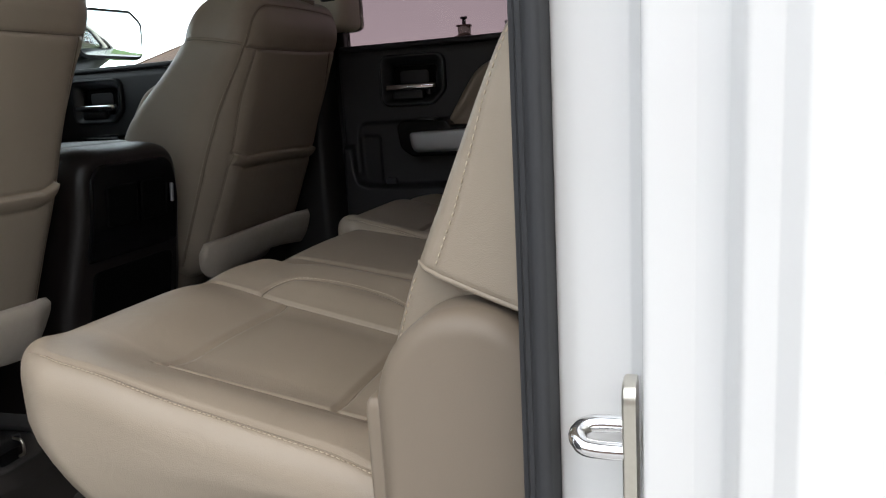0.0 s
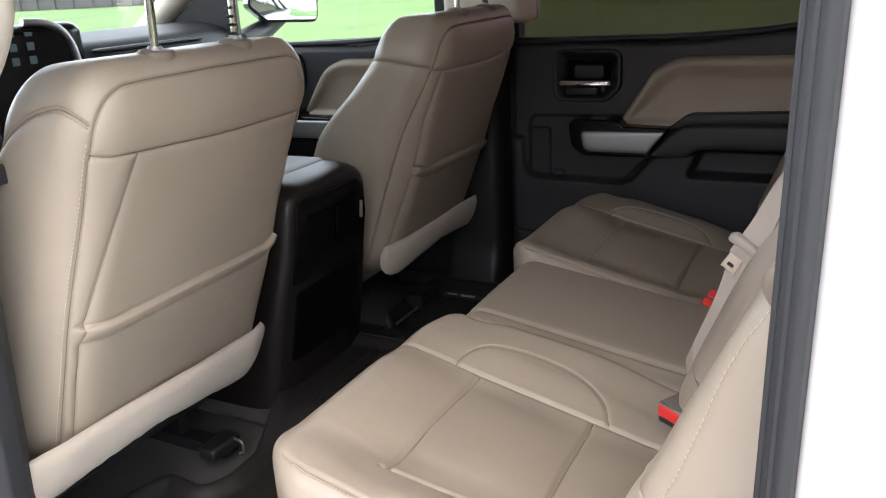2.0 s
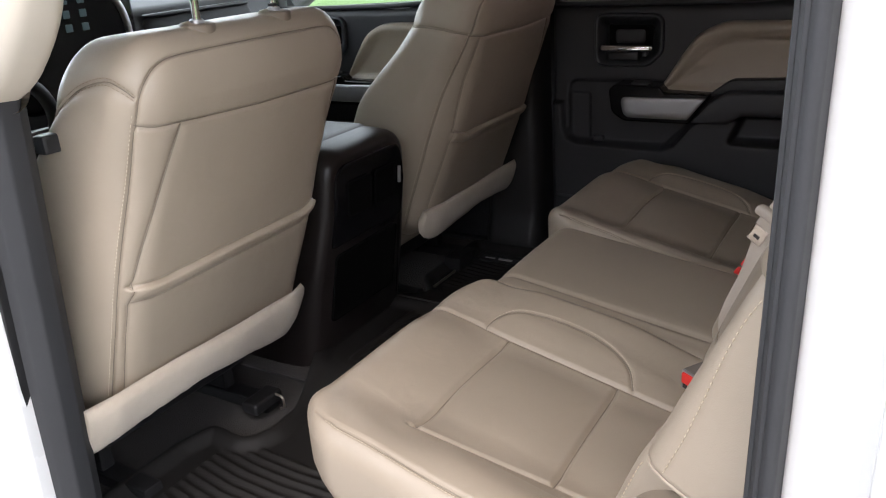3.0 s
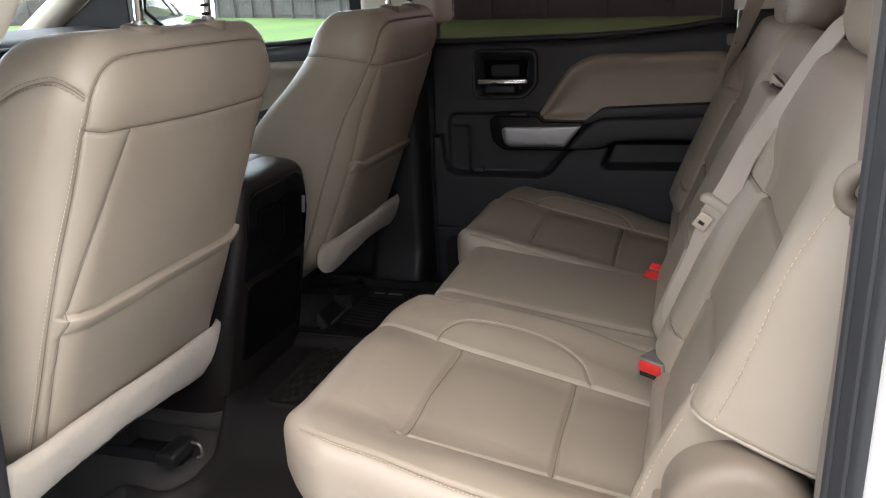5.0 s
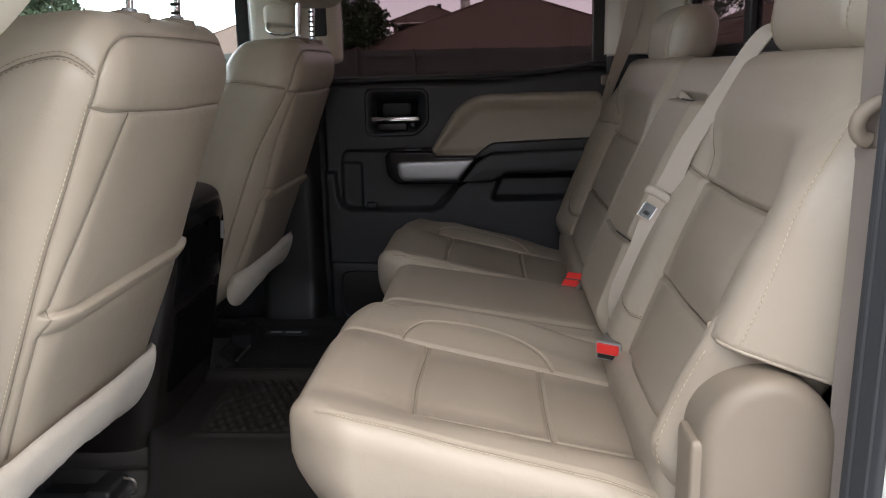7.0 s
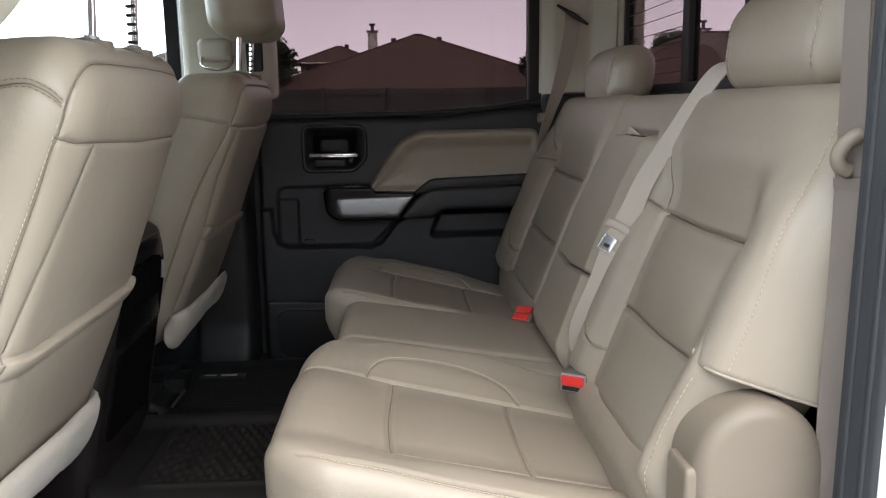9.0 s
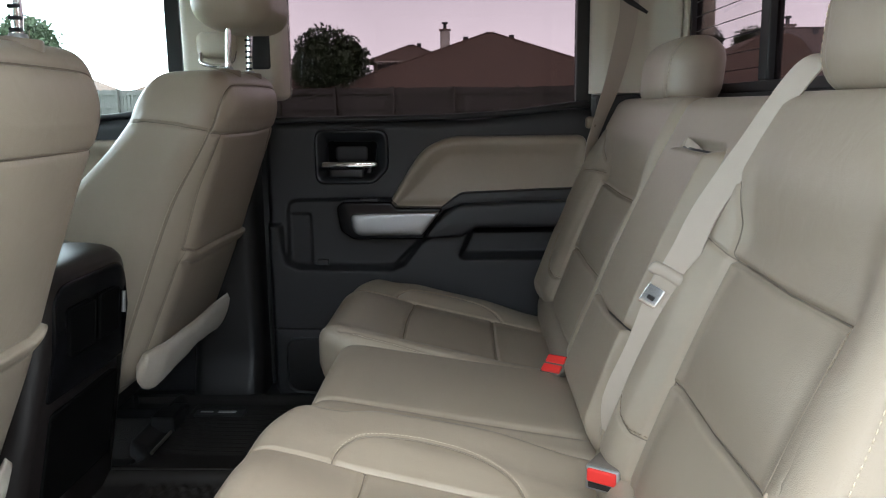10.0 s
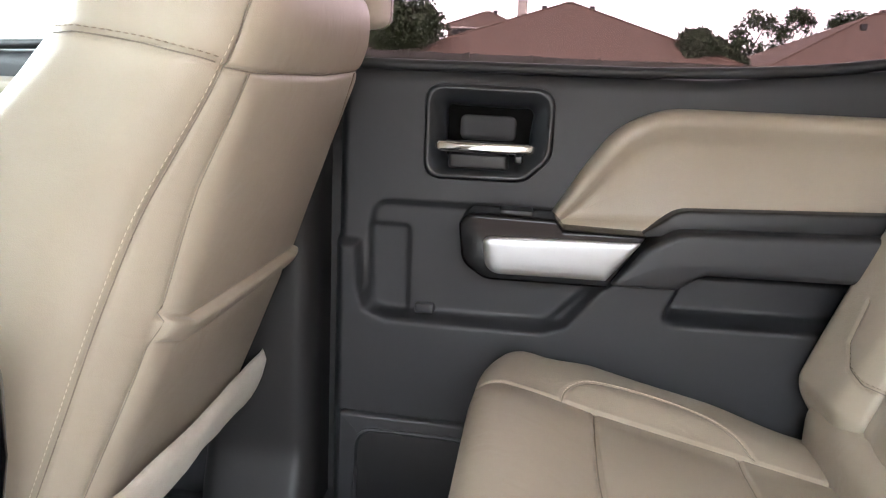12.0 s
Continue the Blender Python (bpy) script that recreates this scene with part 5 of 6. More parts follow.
belt = base("center_seat_belt", (0.6, -0.28, 1.2), "beige middle seat belt hanging across the backrest", "seat belt", "seat belts")
ribbon("webbing", [(0.775, -0.352, 1.690), (0.738, -0.340, 1.672), (0.685, -0.318, 1.58), (0.640, -0.303, 1.50), (0.618, -0.298, 1.445), (0.608, -0.295, 1.421)], [(0.2, -0.9, -0.1), (0.3, -0.88, -0.2), (0.36, -0.84, -0.3), (0.42, -0.78, -0.38), (0.55, -0.62, -0.48), (0.7, -0.45, -0.5)], 0.041, 0.0024, WEB, belt, "ribbed beige webbing", ribs=True)
ribbon("lower_webbing", [(0.594, -0.288, 1.392), (0.566, -0.272, 1.31), (0.535, -0.255, 1.22), (0.540, -0.25, 1.15)], [(0.70, -0.50, -0.45), (0.45, -0.80, -0.2), (0.40, -0.85, -0.1), (0.4, -0.85, -0.1)], 0.041, 0.0022, WEB, belt, "ribbed beige webbing", ribs=True)
TA = Vector((0.79, -0.33, -0.5)).normalized()
TL = Vector((0.037, -0.021, 0.10))
TL = (TL - TA * TL.dot(TA)).normalized()
TN = TA.cross(TL)


def tongue_piece(name, at, half, r, mat, parent, label=""):
    """A rounded block in the belt tongue's own frame: across, along, off the webbing."""
    lo, hi = [a - h for a, h in zip(at, half)], [a + h for a, h in zip(at, half)]
    frame_m = np.array([TA, TL, TN])
    return rounded_box(name, lo, hi, r, mat, parent, label, step=0.006, rn=4, warp=lambda q: np.array((0.604, -0.294, 1.413)) + (q + np.stack([0 * q[:, 0], -4.0 * q[:, 0] ** 2, 0 * q[:, 0]], 1)) @ frame_m)


grip = tongue_piece("tongue_grip", (0, 0, 0), (0.033, 0.0085, 0.0085), (0.008, 0.007, 0.007), GRIP, belt)
tongue_piece("grip_neck", (-0.004, -0.013, 0), (0.017, 0.010, 0.006), (0.005, 0.004, 0.004), GRIP, grip)
plate = tongue_piece("tongue_plate", (-0.008, -0.034, 0.002), (0.0125, 0.018, 0.0016), (0.003, 0.003, 0.0012), CHROME, grip, "chrome belt tongue")
tongue_piece("plate_hole", (-0.008, -0.040, 0.002), (0.0050, 0.0032, 0.0021), (0.001, 0.001, 0.0006), BLACK, grip)
tongue_piece("tongue_stop", (0.012, -0.030, 0.0), (0.0065, 0.014, 0.004), (0.003, 0.003, 0.003), GRIP, grip)

near_belt = base("outer_seat_belt", (0.68, -0.82, 1.2), "beige outer seat belt running down beside the door seal", "seat belt", "seat belts")
ribbon("webbing", [(0.690, -0.822, 2.02), (0.690, -0.825, 1.80), (0.692, -0.828, 1.64), (0.696, -0.829, 1.55), (0.699, -0.832, 1.42), (0.700, -0.835, 1.25), (0.703, -0.838, 0.90)], [(0.0, -1.0, 0), (0.0, -1.0, 0), (0.05, -1.0, 0), (0.2, -0.95, 0), (0.42, -0.9, 0), (0.7, -0.7, 0), (0.75, -0.66, 0)], 0.046, 0.0018, WEB_SHADED, near_belt, "ribbed beige webbing darkened for shade", ribs=True)
ribbon("sewn_end", [(0.6962, -0.8290, 1.546), (0.6965, -0.8292, 1.541), (0.6967, -0.8294, 1.535)], [(0.2, -0.95, 0)] * 3, 0.0475, 0.0050, WEB_SHADED, near_belt)
tube("belt_guide", smooth_path([(0.712, -0.842, 1.593), (0.699, -0.842, 1.593), (0.688, -0.840, 1.589), (0.680, -0.836, 1.580), (0.678, -0.832, 1.568), (0.683, -0.830, 1.558), (0.692, -0.830, 1.554)], 6), 0.0082, BEIGE, near_belt, "beige plastic belt guide", sides=12)

far_belt = base("outer_seat_belt", (0.68, 0.78, 1.5), "beige outer seat belt hanging from the rear pillar", "seat belt", "seat belts")
ribbon("webbing", [(0.742, 0.772, 1.895), (0.735, 0.760, 1.83), (0.705, 0.757, 1.70), (0.672, 0.758, 1.60), (0.650, 0.765, 1.52), (0.645, 0.775, 1.42)], [(1, -0.1, -0.25), (1, -0.1, -0.25), (0.9, 0.3, -0.1), (0.7, 0.6, 0), (0.6, 0.7, 0), (0.6, 0.7, 0)], 0.046, 0.0016, WEB, far_belt, "ribbed beige webbing", ribs=True)
tube("belt_slot_rim", [(0.693, 0.768, 1.918), (0.742, 0.762, 1.888), (0.785, 0.758, 1.860)], [0.004, 0.008, 0.004], BLACK, far_belt)
rounded_box("tongue_grip", (0.636, 0.748, 1.575), (0.662, 0.775, 1.605), 0.008, BEIGE, far_belt)
# ---- floor mats ----
def mat_surface(name, outline, ribs, label, at):
    """A moulded rubber floor liner with a raised lip and ribs, draped over the tunnel."""
    t = base(name, at, label, "floor mat", "floor mats")
    q = np.array(outline)
    xs, ys = np.arange(q[:, 0].min() - 0.01, q[:, 0].max() + 0.011, 0.004), np.arange(q[:, 1].min() - 0.01, q[:, 1].max() + 0.011, 0.004)
    gx, gy = np.meshgrid(xs, ys, indexing="ij")
    p = np.stack([gx.ravel(), gy.ravel()], 1)
    d = inside(p, outline)
    z = 0.843 + 0.054 * (1 - ease(np.abs(p[:, 1]), 0.15, 0.33))
    z += 0.020 * ease(d, -0.045, -0.006) + ribs(p) * (1 - ease(d, -0.05, -0.03))
    z -= 0.05 * ease(d, -0.002, 0.010)
    n, m = len(xs), len(ys)
    verts = np.stack([p[:, 0], p[:, 1], z], 1)
    keep = d < 0.008
    faces = [c for c in ((i * m + j, i * m + j + 1, i * m + m + j + 1, i * m + m + j) for i in range(n - 1) for j in range(m - 1)) if keep[c[0]] and keep[c[1]] and keep[c[2]] and keep[c[3]]]
    used = sorted({k for c in faces for k in c})
    new_id = {k: i for i, k in enumerate(used)}
    link("liner", verts[used], [tuple(new_id[k] for k in c) for c in faces], RUBBER, t, "ribbed dark rubber")
    return t


def long_ribs(y0, y1):
    def f(p):
        z = np.zeros(len(p))
        for k in range(int((y1 - y0) / 0.023)):
            y = y0 + 0.023 * k
            z += 0.006 * np.exp(-(near_line(p, [[(-0.40, y + 0.02), (-0.30, y + 0.004), (-0.2, y), (-0.1, y + 0.004), (0.0, y + 0.02)]]) / 0.0055) ** 4)
        return z
    return f


def knobs(p):
    box = inside(p, fillet([(-0.33, -0.165), (0.10, -0.165), (0.10, 0.165), (-0.33, 0.165)], 0.04))
    a = np.sin(p[:, 0] * 2 * math.pi / 0.030) * np.sin((p[:, 1] + 0.5 * p[:, 0]) * 2 * math.pi / 0.044)
    return (1 - ease(box, -0.03, -0.02)) * 0.005 * ease(a, -0.1, 0.35) + 0.005 * np.exp(-((box + 0.008) / 0.006) ** 2)


near_ribs, far_ribs = long_ribs(-0.74, -0.44), long_ribs(0.40, 0.70)
near_edge = fillet([(-0.44, 0.172), (-0.44, -0.10), (-0.397, -0.19), (-0.35, -0.32), (-0.345, -0.40), (-0.365, -0.458), (-0.47, -0.445), (-0.492, -0.53), (-0.492, -0.79), (0.07, -0.79), (0.07, 0.172)], [0.02, 0.06, 0.08, 0.05, 0.03, 0.04, 0.03, 0.03, 0.03, 0.03, 0.02], 6)
mat_surface("floor_mat", near_edge, lambda p: near_ribs(p) + knobs(p), "dark rubber floor liner with raised ribs and knobbed tunnel grip", (-0.2, -0.5, 0.84))
far_edge = fillet([(-0.44, 0.180), (0.07, 0.180), (0.07, 0.745), (-0.47, 0.745), (-0.47, 0.42), (-0.40, 0.34)], 0.03, 5)
far_mat = mat_surface("floor_mat", far_edge, far_ribs, "dark rubber floor liner with raised ribs and a small print", (-0.2, 0.45, 0.84))
# pale print on the liner, as bars
box_mesh("print_bar", [((-0.372, 0.630, 0.853), (-0.338, 0.637, 0.8545)), ((-0.325, 0.626, 0.853), (-0.278, 0.639, 0.8545))], LOGO, far_mat, "small pale maker's print as bars")
box_mesh("print_field", [((-0.385, 0.615, 0.846), (-0.255, 0.650, 0.8535))], BLACK, far_mat, bevel=0.001)
tunnel_hump = tagged(rounded_box("tunnel", (-1.3, -0.21, 0.82), (0.6, 0.21, 0.888), (0.06, 0.09, 0.045), CARPET, step=0.05), "carpeted hump along the cab floor", "floor", kind="structure")
rail = base("seat_rail", (-0.40, 0.55, 0.85), "dark steel seat rail end below the front seat", "seat rail")
box_mesh("rail", [((-0.46, 0.52, 0.838), (-0.40, 0.60, 0.885))], BLACK, rail, bevel=0.006)
tube("rod", [(-0.385, 0.34, 0.872), (-0.385, 0.46, 0.872)], 0.004, STEEL, rail)

# ---- dashboard, screen, steering wheel and windscreen ----
dash = base("dashboard", (-1.5, 0, 0.85), "dark plastic dashboard with a lit screen", "dashboard")
dash_poly = fillet([(-1.85, 1.0), (-1.36, 1.0), (-1.30, 1.30), (-1.27, 1.60), (-1.30, 1.668), (-1.45, 1.695), (-1.88, 1.665)], [0.02, 0.03, 0.05, 0.05, 0.05, 0.05, 0.02])
dv, df = [], []
for y in (-0.84, 0.84):
    dv += [(x, y, z) for x, z in dash_poly]
nd = len(dash_poly)
df = [(i, (i + 1) % nd, nd + (i + 1) % nd, nd + i) for i in range(nd)] + [tuple(range(nd))[::-1], tuple(range(nd, 2 * nd))]
sharp(link("dash_body", dv, df, DARK, dash), 40)
rounded_box("screen_housing", (-1.36, -0.21, 1.43), (-1.262, 0.205, 1.735), (0.03, 0.05, 0.03), GLOSS, dash, "gloss black screen housing", rn=6)
tube("housing_trim", smooth_path([(-1.268, 0.165, 1.46), (-1.262, 0.163, 1.58), (-1.262, 0.155, 1.66), (-1.264, 0.130, 1.710), (-1.268, 0.085, 1.735), (-1.275, 0.02, 1.742)], 6), 0.011, SILVER, dash, "silver trim strip", sides=10)
SCREEN = bpy.data.materials.new("lit_screen")
SCREEN.use_nodes = True
sb = SCREEN.node_tree.nodes["Principled BSDF"]
sb.inputs["Base Color"].default_value = (0.02, 0.03, 0.035, 1)
sb.inputs["Emission Color"].default_value = (0.25, 0.45, 0.48, 1)
sb.inputs["Emission Strength"].default_value = 0.08
for k in range(2):
    for j in range(3):
        box_mesh("screen_icon", [((-1.266, -0.040 + 0.052 * k, 1.634 + 0.036 * j), (-1.2600, -0.018 + 0.052 * k, 1.655 + 0.036 * j - (0.010 if j == 2 else 0)))], SCREEN, dash, "small lit display tile", bevel=0.003)
rounded_box("passenger_panel", (-1.30, 0.225, 1.53), (-1.256, 0.68, 1.640), (0.02, 0.03, 0.03), SEAL, dash, "grey padded passenger panel", rn=5)
rounded_box("panel_slot", (-1.29, 0.232, 1.640), (-1.262, 0.67, 1.652), (0.006, 0.02, 0.005), BLACK, dash)
wheel = base("steering_wheel", (-1.02, -0.485, 1.35), "black leather steering wheel", "steering wheel")
ring = []
for k in range(48):
    a = 2 * math.pi * k / 48
    ring.append((-1.02 + 0.19 * math.sin(a) * 0.42, -0.485 + 0.19 * math.cos(a), 1.43 + 0.19 * math.sin(a) * 0.90))
tube("rim", ring, 0.016, BLACK, wheel, sides=12, closed=True)
rounded_box("hub", (-1.08, -0.56, 1.36), (-1.01, -0.41, 1.49), 0.025, BLACK, wheel)
for sg in (-1, 1):
    box_mesh("spoke", [((-1.04, min(-0.485 + sg * 0.06, -0.485 + sg * 0.185), 1.41), (-1.015, max(-0.485 + sg * 0.06, -0.485 + sg * 0.185), 1.45))], SILVER, wheel, bevel=0.006)
tube("column", [(-1.03, -0.485, 1.43), (-1.32, -0.485, 1.32)], 0.05, BLACK, wheel, sides=14)
window_2 = base("window_2", (-1.6, 0, 1.65), "wide clear windscreen", "window", kind="structure")
wv = [(-1.87, -0.84, 1.655), (-1.87, 0.84, 1.655), (-1.22, 0.78, 2.08), (-1.22, -0.78, 2.08)]
wv += [(x + 0.005, y, z - 0.003) for x, y, z in wv]
pane = link("pane", wv, [(0, 1, 2, 3), (4, 7, 6, 5), (0, 4, 5, 1), (1, 5, 6, 2), (2, 6, 7, 3), (3, 7, 4, 0)], CLEAR, window_2, smooth=False)
for sg in (-1, 1):
    tube("a_pillar", [(-1.87, sg * 0.835, 1.55), (-1.50, sg * 0.828, 1.785), (-1.10, sg * 0.80, 2.045)], [0.048, 0.046, 0.046], CREAM, window_2, "cream windscreen pillar trim", sides=16)
    sail = fillet([(-1.72, 1.598), (-1.272, 1.598), (-1.268, 1.872), (-1.50, 1.728)], [0.01, 0.012, 0.012, 0.03], 4)
    plaque("mirror_sail", sail, bevelled(0.036, 0.008), lambda u, v, h, sg=sg: (u, sg * (0.862 - h), v), TRIM, window_2, "black corner panel behind the wing mirror", spine=((-1.45, 1.68), (-1.33, 1.72)))
hood = tagged(rounded_box("hood", (-3.2, -0.9, 0.9), (-1.885, 0.9, 1.648), (0.15, 0.12, 0.1), PAINT, step=0.1, rn=5, warp=lambda q: q - np.stack([0 * q[:, 0], 0 * q[:, 0], 0.12 * np.clip(-1.95 - q[:, 0], 0, 2) ** 1.3 * (q[:, 2] > 1.2)], 1)), "white painted engine hood", "hood", kind="structure")
tagged(box_mesh("front_bulkhead", [((-1.9, -0.86, 0.75), (-1.875, 0.86, 1.65))], BLACK, bevel=0.004), "dark panel in front of the footwell", "panel", kind="structure")
left_door = base("door_3", (-0.9, -0.93, 0.8), "closed driver door with dark panel", "door", kind="structure")
box_mesh("panel", [((-1.6, -0.945, 0.80), (-0.45, -0.86, 1.60))], DARK, left_door, bevel=0.02)
box_mesh("pane", [((-1.45, -0.90, 1.60), (-0.46, -0.896, 2.05))], CLEAR, left_door)

# the open rear door, swung out towards the front
swung = base("door_4", (-0.42, -0.97, 0.8), "open white rear door with a dark inner panel", "door", kind="structure")
box_mesh("panel", [((-0.475, -1.95, 0.62), (-0.425, -1.02, 1.60))], DARK, swung, bevel=0.02)
box_mesh("outer_skin", [((-0.545, -1.96, 0.58), (-0.476, -1.00, 1.61))], PAINT, swung, bevel=0.02)
box_mesh("window_frame", [((-0.52, -1.95, 1.612), (-0.47, -1.90, 2.05)), ((-0.52, -1.07, 1.612), (-0.47, -1.02, 2.05)), ((-0.52, -1.90, 2.0), (-0.47, -1.07, 2.05))], BLACK, swung, bevel=0.006)
box_mesh("pane", [((-0.497, -1.90, 1.612), (-0.493, -1.07, 2.0))], TINT, swung)

# ---- wing mirror outside the passenger window ----
mirror = base("wing_mirror", (-1.25, 1.10, 1.6), "black wing mirror with a chrome edge outside the window", "mirror")
mpoly = fillet([(-1.475, 1.725), (-1.40, 1.668), (-1.142, 1.655), (-1.128, 1.79), (-1.175, 1.835), (-1.46, 1.85)], [0.03, 0.04, 0.035, 0.04, 0.03, 0.03], 6)
plaque("housing", mpoly, [(0, 0.0), (0, 0.015), (-0.002, 0.03), (0.004, 0.07), (0.02, 0.11), (0.05, 0.14)], lambda u, v, h: (-1.27 + 0.43 * (u + 1.30) - 0.85 * h, 1.13 + 0.70 * (u + 1.30) + 0.52 * h, v), GLOSS, mirror, "gloss black mirror housing")
plaque("mirror_glass", shrink(mpoly, 0.010).tolist(), [(0, 0.0), (0, 0.004), (0.002, 0.005)], lambda u, v, h: (-1.27 + 0.43 * (u + 1.30) + 0.85 * (h + 0.001) - 0.05 * (v - 1.75), 1.13 + 0.70 * (u + 1.30) - 0.52 * (h + 0.001), v), MIRROR, mirror, "mirror glass")
tube("arm", [(-1.38, 0.99, 1.60), (-1.36, 1.10, 1.64), (-1.33, 1.19, 1.70)], [0.05, 0.04, 0.04], BLACK, mirror)

# ---- outside: lawn, fence, houses and trees ----
def lift(y):
    return 1.0 * ease(np.abs(np.asarray(y, float)), 6.0, 46.0)


gy = np.concatenate([np.linspace(-900, -60, 8), np.linspace(-50, 50, 41), np.linspace(60, 900, 8)])
gx = np.concatenate([np.linspace(-900, -60, 8), np.linspace(-50, 50, 21), np.linspace(60, 900, 8)])
gv = [(x, y, float(lift(y)) - 0.03 + 0.03 * noise.noise((x * 0.15, y * 0.15, 0))) for x in gx for y in gy]
gn = len(gy)
gf = [(i * gn + j, i * gn + j + 1, i * gn + gn + j + 1, i * gn + gn + j) for i in range(len(gx) - 1) for j in range(gn - 1)]
# unseen concrete slab, added to bounce neutral light onto the paint and cab
drive_v = [(x, y, 0.012 + float(lift(y))) for x in (-7.0, 7.0) for y in np.linspace(-9.6, 5.0, 15)]
drive_v += [(x, y, z - 0.2) for x, y, z in drive_v]
drive_f = [(j, j + 1, 15 + j + 1, 15 + j) for j in range(14)] + [(30 + j, 45 + j, 46 + j, 31 + j) for j in range(14)]
drive_f += [(j, 30 + j, 31 + j, j + 1) for j in range(14)] + [(15 + j, 16 + j, 46 + j, 45 + j) for j in range(14)] + [(0, 15, 45, 30), (14, 44, 59, 29)]
drive = tagged(link("pavement", drive_v, drive_f, CONCRETE), "unseen pale concrete driveway added to bounce neutral light", "driveway", kind="structure")
ground = tagged(link("ground", gv, gf, GRASS), "mown green lawn rising gently to a fence", "lawn", kind="structure")

# the fence runs obliquely: far off beside the front door, nearer behind the rear one
RUN = [(-78.0, 48.6), (-33.0, 47.6), (-11.0, 32.2), (2.0, 28.8), (46.0, 25.0)]
RUN_S = [0.0]
for (ax, ay), (bx, by) in zip(RUN, RUN[1:]):
    RUN_S.append(RUN_S[-1] + math.hypot(bx - ax, by - ay))


def along(d):
    """A place on the fence line and its direction."""
    px, py = np.interp(d, RUN_S, [q[0] for q in RUN]), np.interp(d, RUN_S, [q[1] for q in RUN])
    k = min(max(int(np.searchsorted(RUN_S, d)) - 1, 0), len(RUN) - 2)
    tx, ty = RUN[k + 1][0] - RUN[k][0], RUN[k + 1][1] - RUN[k][1]
    m = math.hypot(tx, ty)
    return np.array((px, py, float(lift(py)))), np.array((tx / m, ty / m, 0.0)), np.array((-ty / m, tx / m, 0.0))


fence = base("fence", (-11.0, 32.2, 0.7), "weathered grey board fence along the lawn", "fence")
bv2, bf2 = [], []
rng = random.Random(5)
d = 0.0
while d < RUN_S[-1] - 0.2:
    w, h = 0.14, 1.72 + rng.uniform(-0.025, 0.025)
    o = len(bv2)
    at, tan, nor = along(d)
    off = rng.uniform(-0.008, 0.008)
    for dn in (off, off + 0.02):
        for u, z in ((0, -0.02), (w, -0.02), (w, h - 0.03), (w - 0.03, h), (0.03, h), (0, h - 0.03)):
            bv2.append(at + tan * u + nor * dn + np.array((0, 0, z)))
    bf2 += [tuple(range(o, o + 6)), tuple(range(o + 6, o + 12))[::-1]] + [(o + i, o + (i + 1) % 6, o + 6 + (i + 1) % 6, o + 6 + i) for i in range(6)]
    d += 0.148
tagged(link("boarding", bv2, bf2, WOOD, fence, smooth=False), kind="stuff")
for z in (0.17, 0.87, 1.47):
    rv, rf = [], []
    for k, d in enumerate(np.arange(0.0, RUN_S[-1], 1.22)):
        at, tan, nor = along(d)
        rv += [at - nor * a + np.array((0, 0, z + b)) for a, b in ((0.07, 0), (0.01, 0), (0.01, 0.09), (0.07, 0.09))]
        if k:
            rf += [(4 * k - 4 + i, 4 * k - 4 + (i + 1) % 4, 4 * k + (i + 1) % 4, 4 * k + i) for i in range(4)]
    rf += [(3, 2, 1, 0), tuple(range(len(rv) - 4, len(rv)))]
    link("fence_rail", rv, rf, WOOD, fence, smooth=False)
for d in np.arange(0.0, RUN_S[-1], 2.44):
    at, tan, nor = along(d)
    pv = [at - nor * a + tan * u + np.array((0, 0, z)) for z in (-0.05, 1.77) for a, u in ((0.16, -0.05), (0.06, -0.05), (0.06, 0.05), (0.16, 0.05))]
    link("fence_post", pv, [(3, 2, 1, 0), (4, 5, 6, 7)] + [(i, (i + 1) % 4, 4 + (i + 1) % 4, 4 + i) for i in range(4)], WOOD, fence, smooth=False)


